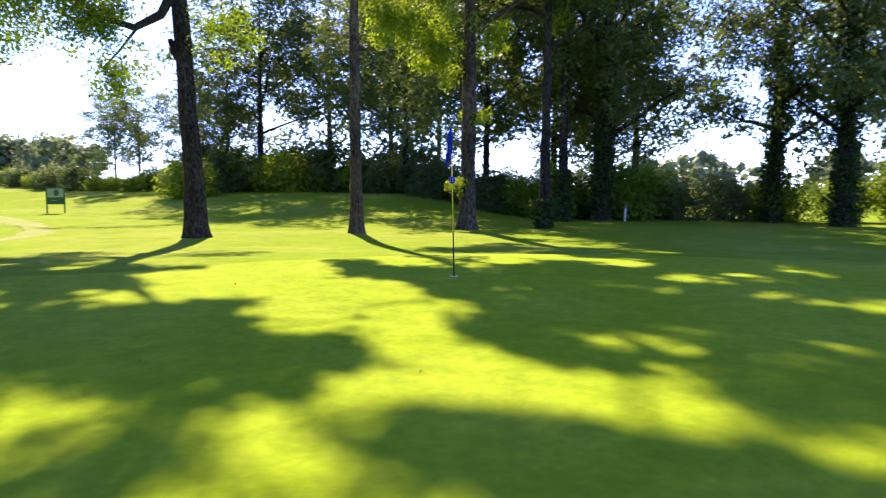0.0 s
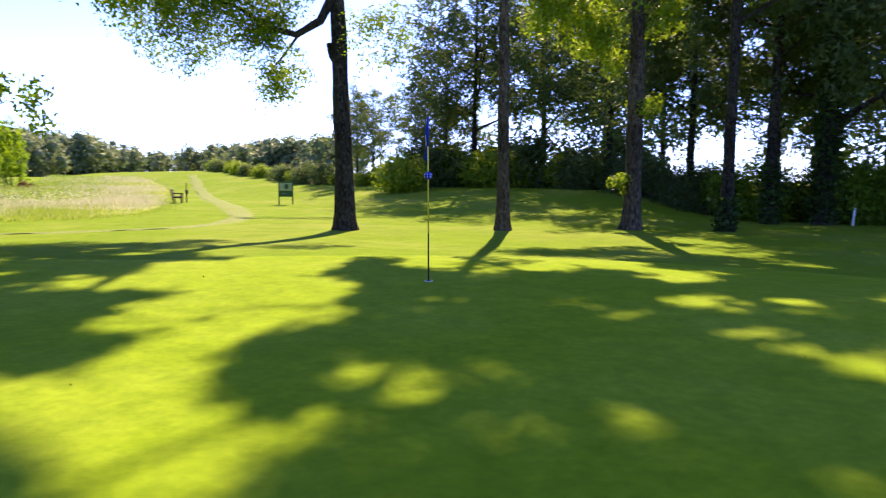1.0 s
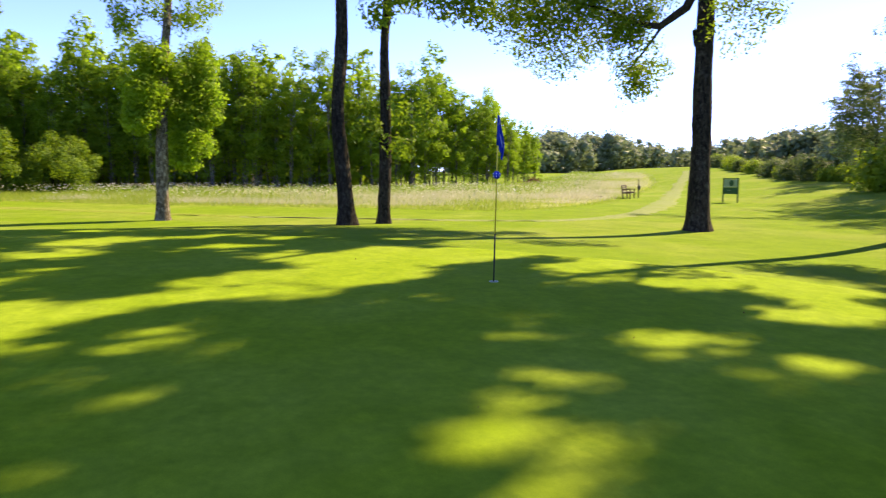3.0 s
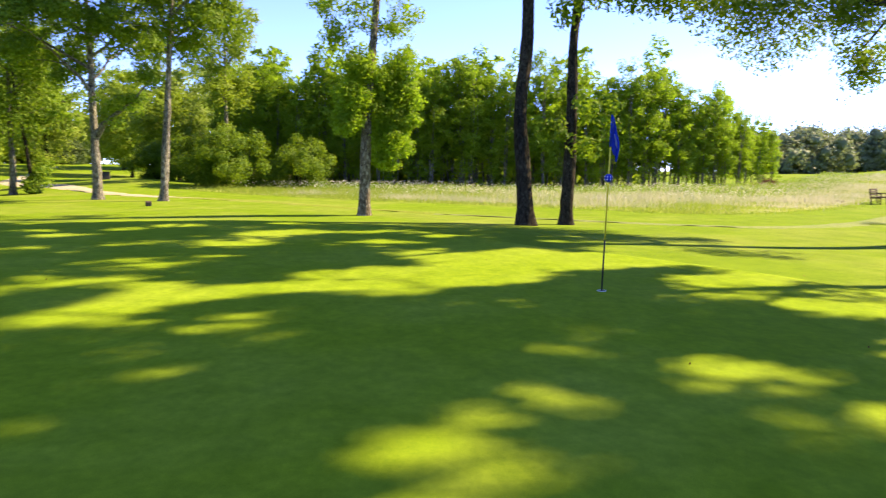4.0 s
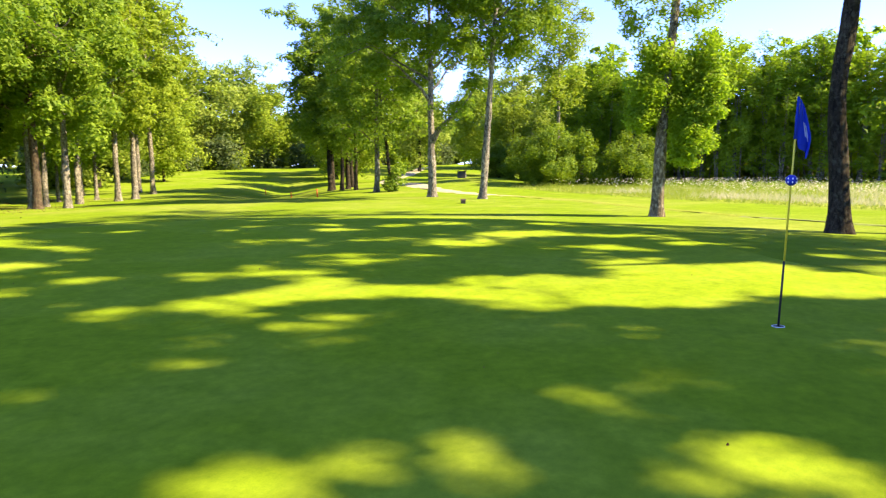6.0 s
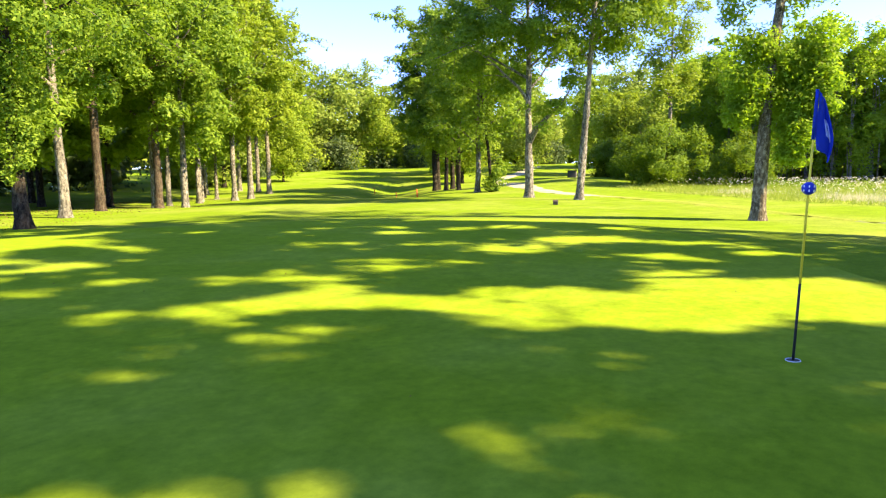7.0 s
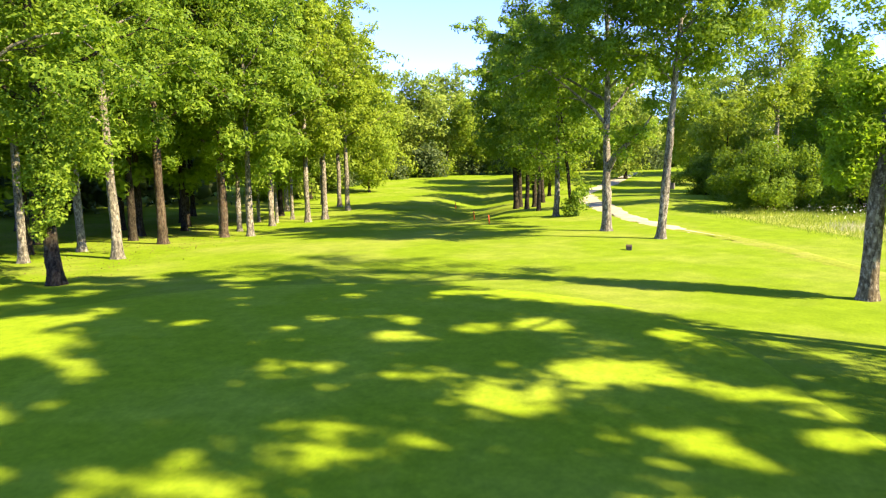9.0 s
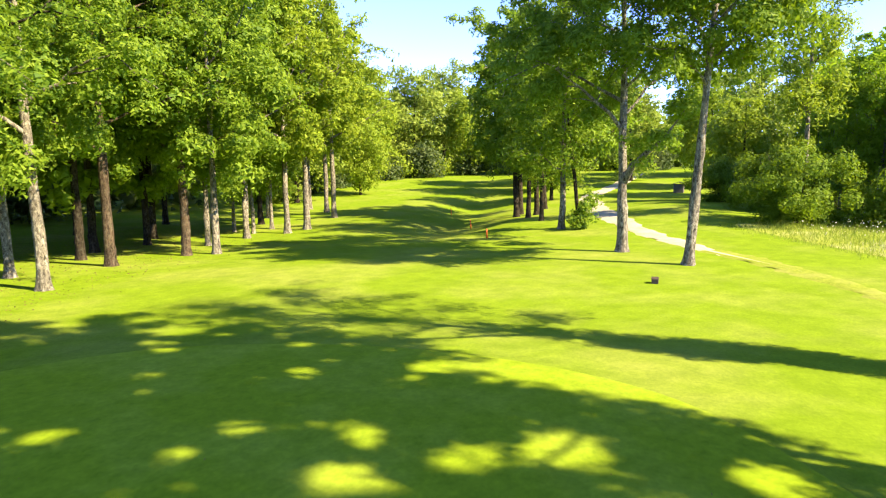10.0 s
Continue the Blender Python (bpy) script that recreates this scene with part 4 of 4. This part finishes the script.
def hanging_flag():
    """Cloth that hangs limp from its sleeve, in deep folds, its lower corner lowest."""
    nu, nv = 25, 29
    co = np.zeros((nu, nv, 3))
    for i in range(nu):
        u = i / (nu - 1)
        for j in range(nv):
            v = j / (nv - 1)
            out_ = 0.010 + 0.185 * u ** 0.9 * (0.22 + 0.78 * v ** 0.75) * (1 - 0.3 * max(0.0, (v - 0.6) / 0.4) ** 1.5 * u)
            fold = 0.030 * math.sin(u * 6.5 + 0.6) * (0.3 + 0.7 * v) * (0.3 + 0.7 * u)
            drop = 0.35 * v + 0.19 * u ** (0.9 - 0.5 * v) * (0.25 + 0.75 * v) + 0.012 * math.sin(u * 8 + 1.0) * v
            co[i, j] = (fold + 0.010 * math.sin(7 * v + 4 * u), 0.004 + out_ - 0.022 * math.sin(u * 8) * v, 2.14 - drop)
    return co.reshape(-1, 3), grid_faces(nu, nv)


fc, ff = hanging_flag()
fc = fc @ np.array(Matrix.Rotation(radians(33), 3, "Z")).T
flag = put("flag", quads("flag", fc, ff), flagstick, M_BLUE)
mod = flag.modifiers.new("thick", "SOLIDIFY")
mod.thickness = 0.003
tagged(flag, "limp royal blue cloth flag with a pale mark")
mark = [f for k, f in enumerate(ff) if 11 <= k // 28 <= 18 and 12 <= k % 28 <= 19 and not (13 <= k // 28 <= 15 and 14 <= k % 28 <= 16)]
used = sorted({int(v) for f in mark for v in f})
where = {v: i for i, v in enumerate(used)}
mk = put("mark", quads("mark", fc[used], [[where[int(v)] for v in f] for f in mark]), flag, M_WHITE_CLOTH)
mod = mk.modifiers.new("thick", "SOLIDIFY")
mod.thickness, mod.offset = 0.008, 0.0
tagged(mk, "pale printed mark")
rod("sleeve", [(0, 0, 1.77), (0, 0, 1.95), (0, 0, 2.155)], [0.014, 0.014, 0.012], M_BLUE, flagstick, label="blue cloth sleeve")
cup = new("golf_hole_cup")
cup.location = (FX, FY, FZ)
tagged(cup, "white rim of the golf hole in the green", "golf hole")
bm = bmesh.new()
prof = [(0.054, 0.003), (0.057, 0.005), (0.059, 0.0), (0.054, -0.08)]
rings = [[bm.verts.new((math.cos(a) * q[0], math.sin(a) * q[0], q[1])) for a in np.linspace(0, math.tau, 28, endpoint=False)] for q in (prof[2], prof[1], prof[0], prof[3])]
for ra, rb in zip(rings, rings[1:]):
    for k in range(28):
        bm.faces.new((ra[k], ra[(k + 1) % 28], rb[(k + 1) % 28], rb[k]))
bm_part("rim", bm, M_CUP, cup)
# flat disc across the mouth, coloured dark as the shade in the cup
bm = bmesh.new()
bmesh.ops.create_circle(bm, cap_ends=True, segments=24, radius=0.052, matrix=pose(0, 0, 0.003))
bm_part("hole", bm, M_DARK, cup, "flat dark disc for the shade inside the hole")

# ---- course sign ----
sign = new("course_sign")
sign.matrix_basis = pose(-22.2, 37.8, ground_z(-22.2, 37.8), 0, 0, 18)
tagged(sign, "dark green two-legged hole sign with a pale map panel", "sign")
for x in (-0.44, 0.44):
    board("leg", (0.07, 0.07, 1.5), (x, 0, 0.7), M_SIGN, sign)
board("map_panel", (0.80, 0.03, 0.46), (0, -0.012, 1.14), M_SIGN_PALE, sign, label="pale printed map")
board("lower_panel", (0.80, 0.035, 0.40), (0, -0.012, 0.70), M_SIGN, sign)
board("top_rail", (0.95, 0.06, 0.05), (0, 0, 1.41), M_SIGN, sign)
bm = bmesh.new()
bmesh.ops.create_circle(bm, cap_ends=True, segments=20, radius=0.15, matrix=pose(0.05, -0.031, 1.14, 90) @ Matrix.Diagonal((0.9, 1.2, 1, 1)))
bm_part("map_shape", bm, M_SIGN, sign, "dark green hole drawing")
board("print_bar", (0.22, 0.006, 0.03), (-0.1, -0.033, 0.72), M_SIGN_PALE, sign)

# ---- bench with a ball washer post ----
bench = new("bench")
bench.matrix_basis = pose(-29.7, 36.4, ground_z(-29.7, 36.4), 0, 0, 130)
tagged(bench, "dark weathered wooden bench beside the tall grass", "bench")
for x in (-0.7, 0.7):
    board("front_leg", (0.07, 0.07, 0.62), (x, -0.25, 0.30), M_WOOD, bench)
    board("back_leg", (0.07, 0.07, 0.92), (x, 0.27, 0.44), M_WOOD, bench, (-9, 0, 0))
    board("armrest", (0.08, 0.6, 0.045), (x, 0.0, 0.63), M_WOOD, bench)
    board("side_rail", (0.05, 0.5, 0.07), (x, 0.0, 0.38), M_WOOD, bench)
for y in (-0.22, -0.08, 0.06, 0.20):
    board("seat_slat", (1.5, 0.11, 0.035), (0, y, 0.44), M_WOOD, bench)
for z, y in ((0.58, 0.27), (0.72, 0.295), (0.86, 0.32)):
    board("back_slat", (1.5, 0.03, 0.10), (0, y, z), M_WOOD, bench, (-9, 0, 0))
washer = new("ball_washer")
washer.matrix_basis = pose(-29.95, 37.45, ground_z(-29.95, 37.45), 0, 0, 118)
tagged(washer, "slim dark ball washer post behind the bench", "ball washer")
rod("post", [(0, 0, -0.1), (0, 0, 0.5), (0, 0, 0.95)], [0.04, 0.04, 0.04], M_DARK, washer)
board("tank", (0.2, 0.16, 0.3), (0.08, 0, 0.72), M_DARK, washer, label="dark washer tank", edge=0.03)
rod("plunger", [(0, 0, 0.9), (0, 0, 1.15), (0, 0, 1.3)], [0.03, 0.03, 0.045], M_DARK, washer)
marker = new("marker_block")
marker.matrix_basis = pose(-30.6, 34.6, ground_z(-30.6, 34.6), 0, 0, 30)
tagged(marker, "low dark block on the grass near the bench", "marker")
board("block", (0.5, 0.22, 0.18), (0, 0, 0.08), M_DARK, marker, edge=0.03)

# ---- small things on the course ----
valve = new("sprinkler_box")
valve.matrix_basis = pose(-24.4, -3.4, ground_z(-24.4, -3.4), 0, 0, 25)
tagged(valve, "small dark box with a tan lid on the lawn", "utility box")
board("body", (0.34, 0.24, 0.2), (0, 0, 0.08), M_DARK, valve, edge=0.02)
board("lid", (0.22, 0.26, 0.04), (0.04, 0, 0.19), M_WOOD, valve, (0, 12, 0), "tan lid")


def stake(x, y, tall, material, label):
    root = new("marker_stake")
    root.matrix_basis = pose(x, y, ground_z(x, y), 2, 3, 0)
    rod("shaft", [(0, 0, -0.1), (0, 0, tall * 0.5), (0, 0, tall)], [0.045, 0.045, 0.04], material, root, 10)
    rod("cap", [(0, 0, tall), (0, 0, tall + 0.02), (0, 0, tall + 0.04)], [0.05, 0.045, 0.02], material, root, 10)
    return tagged(root, label, "stake")


stake(-33.4, -18.6, 0.55, M_ORANGE, "short orange hazard stake near the ditch")
stake(-43.5, -28.6, 0.7, M_ORANGE, "short orange hazard stake near the ditch")
stake(-52.0, -38.5, 0.7, M_ORANGE, "short orange hazard stake near the ditch")
stake(8.1, 33.4, 0.75, M_CUP, "slim white boundary stake before the hedge")

shed = new("shed")
shed.matrix_basis = pose(-80, -27.4, ground_z(-80, -27.4), 0, 0, 20) @ Matrix.Scale(0.7, 4)
tagged(shed, "small grey board shed at the path's end", "shed")
board("wall", (2.0, 1.6, 1.5), (0, 0, 0.7), M_GREY, shed)
for k in (-1, 1):
    board("roof", (2.5, 1.25, 0.06), (0, k * 0.52, 1.63), M_DARK, shed, (-k * 18, 0, 0))

heap = new("brush_heap")
heap.matrix_basis = pose(-56.5, 45.2, ground_z(-56.5, 45.2))
tagged(heap, "heap of reddish dead brushwood at the wood's edge", "brush heap", kind="stuff")
rg = np.random.default_rng(9)
tb = []
for _ in range(160):
    a0, l0 = rg.uniform(0, math.tau), rg.uniform(0.6, 1.6)
    rad0 = abs(rg.normal(0, 0.9))
    c0 = np.array((math.cos(a0) * rad0 * 1.5, math.sin(a0) * rad0, max(0.05, 0.8 - rad0 * 0.4) * rg.uniform(0.1, 1.0)))
    dv = rg.normal(size=3) * np.array((1, 1, 0.35))
    dv /= np.linalg.norm(dv)
    tb.append(tube([c0 - dv * l0 / 2, c0 + rg.normal(0, 0.05, 3), c0 + dv * l0 / 2], [0.03, 0.025, 0.012], 4))
put("twigs", joined("twigs", tb), heap, M_BRUSH)

# ---- meadow: tall hay grass with daisies ----
FRONT = smooth_line([(-44, -8), (-38, -1), (-33.5, 4), (-30, 8), (-27, 12.5), (-23.3, 17), (-20.4, 20), (-20.6, 24), (-25, 30.5), (-31.5, 36.8), (-38, 44), (-50, 56), (-68, 70)], 10)


def meadow(name, n, seed, make):
    """Scattered over the strip between the mown edge and the plantation."""
    rg = np.random.default_rng(seed)
    s_ = rg.uniform(0, 1, n)
    w_ = rg.uniform(0, 1, n) ** 1.3
    fi = np.column_stack([np.interp(s_, np.linspace(0, 1, len(FRONT)), FRONT[:, k]) for k in range(2)])
    bi = np.column_stack([np.interp(s_, np.linspace(0, 1, len(BACK)), BACK[:, k]) for k in range(2)]) + np.array((1.0, 0))
    q = fi + (bi - fi) * w_[:, None] + rg.normal(0, 0.5, (n, 2))
    return make(q, rg, w_)


def hay_patch(q, rg):
    """Where the grass has ripened to hay: broad uneven drifts, hardly any by the bushes."""
    p = np.sin(q[:, 0] * 0.31 + 1.3 * np.sin(q[:, 1] * 0.23)) * np.cos(q[:, 1] * 0.27 + 0.4 * np.sin(q[:, 0] * 0.5)) + 0.35 * np.sin(q[:, 0] * 0.9 - q[:, 1] * 0.7)
    return p + rg.normal(0, 0.3, len(q)) + 0.35 - 1.2 * (1 - step((q[:, 1] - 1) / 12.0))


def blades(q, hgt, wd, rg):
    n = len(q)
    a = rg.uniform(0, math.tau, n)
    lean_ = rg.normal(0, 0.22, (n, 2)) + np.array((0.08, 0.03))
    z = height(q[:, 0], q[:, 1])
    b0 = np.column_stack([q[:, 0] + np.cos(a) * wd, q[:, 1] + np.sin(a) * wd, z - 0.02])
    b1 = np.column_stack([q[:, 0] - np.cos(a) * wd, q[:, 1] - np.sin(a) * wd, z - 0.02])
    tp = np.column_stack([q + lean_ * hgt[:, None] * 1.6, z + hgt])
    return np.stack([b0, b1, tp], 1).reshape(-1, 3)


def hay(q, rg, w_):
    p = hay_patch(q, rg)
    k = (p > 0) & (w_ > 0.05)
    q, p, w_ = q[k], p[k], w_[k]
    hgt = (0.28 + 0.30 * np.clip(p, 0, 1)) * rg.uniform(0.5, 1.25, len(q)) * (0.35 + 0.65 * step(w_ * 5))
    return blades(q, hgt, 0.018, rg)


def sward(q, rg, w_):
    p = hay_patch(q, rg)
    k = (p < 0.15) | (w_ < 0.06)
    q, w_ = q[k], w_[k]
    hgt = 0.34 * rg.uniform(0.4, 1.3, len(q)) * (0.4 + 0.6 * step(w_ * 6)) * np.where(q[:, 1] > 24, 0.6, 1.0)
    return blades(q, hgt, 0.02, rg)


# hay-coloured ground under the uncut grass
su = np.linspace(0, 1, 80)
fr = np.column_stack([np.interp(su, np.linspace(0, 1, len(FRONT)), FRONT[:, k]) for k in range(2)])
bk = np.column_stack([np.interp(su, np.linspace(0, 1, len(BACK)), BACK[:, k]) for k in range(2)])
mq = fr[:, None, :] + (bk - fr)[:, None, :] * np.linspace(0, 1, 30)[None, :, None]
mz = height(mq[..., 0], mq[..., 1]) + 0.03
mz[:, 0] -= 0.05
mg = put("meadow_ground", quads("meadow_ground", np.dstack([mq, mz[..., None]]).reshape(-1, 3), grid_faces(80, 30)), None, M_HAY_GROUND)
tagged(mg, "straw-coloured uncut meadow ground", "meadow", kind="structure")
co = meadow("meadow_grass", 110000, 7, hay)
mg = put("meadow_grass", quads("meadow_grass", co, np.arange(len(co)).reshape(-1, 3)), None, M_MEADOW, smooth=False)
tagged(mg, "tall pinkish hay grass of the uncut meadow", "tall grass", kind="stuff")


def herbs(q, rg, w_):
    q = q[w_ > 0.5 + rg.normal(0, 0.12, len(w_))]
    n = len(q)
    z = height(q[:, 0], q[:, 1])
    hg = rg.uniform(0.3, 0.75, n)
    return np.column_stack([q, z + hg * rg.uniform(0.3, 1, n)])


hb = meadow("meadow_herbs", 42000, 17, herbs)
hb = put("meadow_herbs", leaf_mesh("meadow_herbs", hb, 0.22, np.random.default_rng(5), -0.9, 0.28, True), None, M_OAK, smooth=False)
tagged(hb, "dark green leafy herbs at the back of the meadow", "herbs", kind="stuff")


def daisies(q, rg, w_):
    q = q[w_ > 0.35 + rg.normal(0, 0.15, len(w_))]
    keep = np.sin(q[:, 0] * 0.4 + q[:, 1] * 0.25) + rg.normal(0, 0.5, len(q)) > 0.1
    q = q[keep & (q[:, 1] < 34)]
    z = height(q[:, 0], q[:, 1]) + rg.uniform(0.35, 0.85, len(q))
    return np.column_stack([q, z])


dc = meadow("daisies", 26000, 8, daisies)
ds = put("oxeye_daisies", leaf_mesh("oxeye_daisies", dc, 0.062, np.random.default_rng(4), 0.0, 0.9), None, M_DAISY, smooth=False)
tagged(ds, "white ox-eye daisies scattered through the meadow", "daisies", kind="stuff")

# fallen leaves and clippings on the green
rg = np.random.default_rng(12)
lc = np.column_stack([rg.uniform(-11, 9, 90), rg.uniform(-5, 14, 90)])
lc = np.column_stack([lc, height(lc[:, 0], lc[:, 1]) + 0.028])
lit = put("fallen_leaves", leaf_mesh("fallen_leaves", lc, 0.026, rg, 0.0, 0.6), None, M_BRUSH, smooth=False)
tagged(lit, "a few dry leaves lying on the putting green", "fallen leaves", kind="stuff")

co = meadow("sward", 110000, 27, sward)
mg = put("sward", quads("sward", co, np.arange(len(co)).reshape(-1, 3)), None, M_SWARD, smooth=False)
tagged(mg, "green uncut grass between the hay drifts", "tall grass", kind="stuff")

# dry leaves under the grove
rg = np.random.default_rng(21)
q = np.column_stack([rg.uniform(-32, 4, 9000), rg.uniform(-50, -15.5, 9000)])
q = q[(q[:, 1] < -0.75 * (-q[:, 0]) - 11.5 + rg.normal(0, 1.0, len(q)))]
q = np.column_stack([q, height(q[:, 0], q[:, 1]) + 0.02])
lit = put("leaf_litter", leaf_mesh("leaf_litter", q, 0.055, rg, 0.0, 0.7, True), None, M_LITTER, smooth=False)
tagged(lit, "brown leaf litter on the ground under the grove", "leaf litter", kind="stuff")
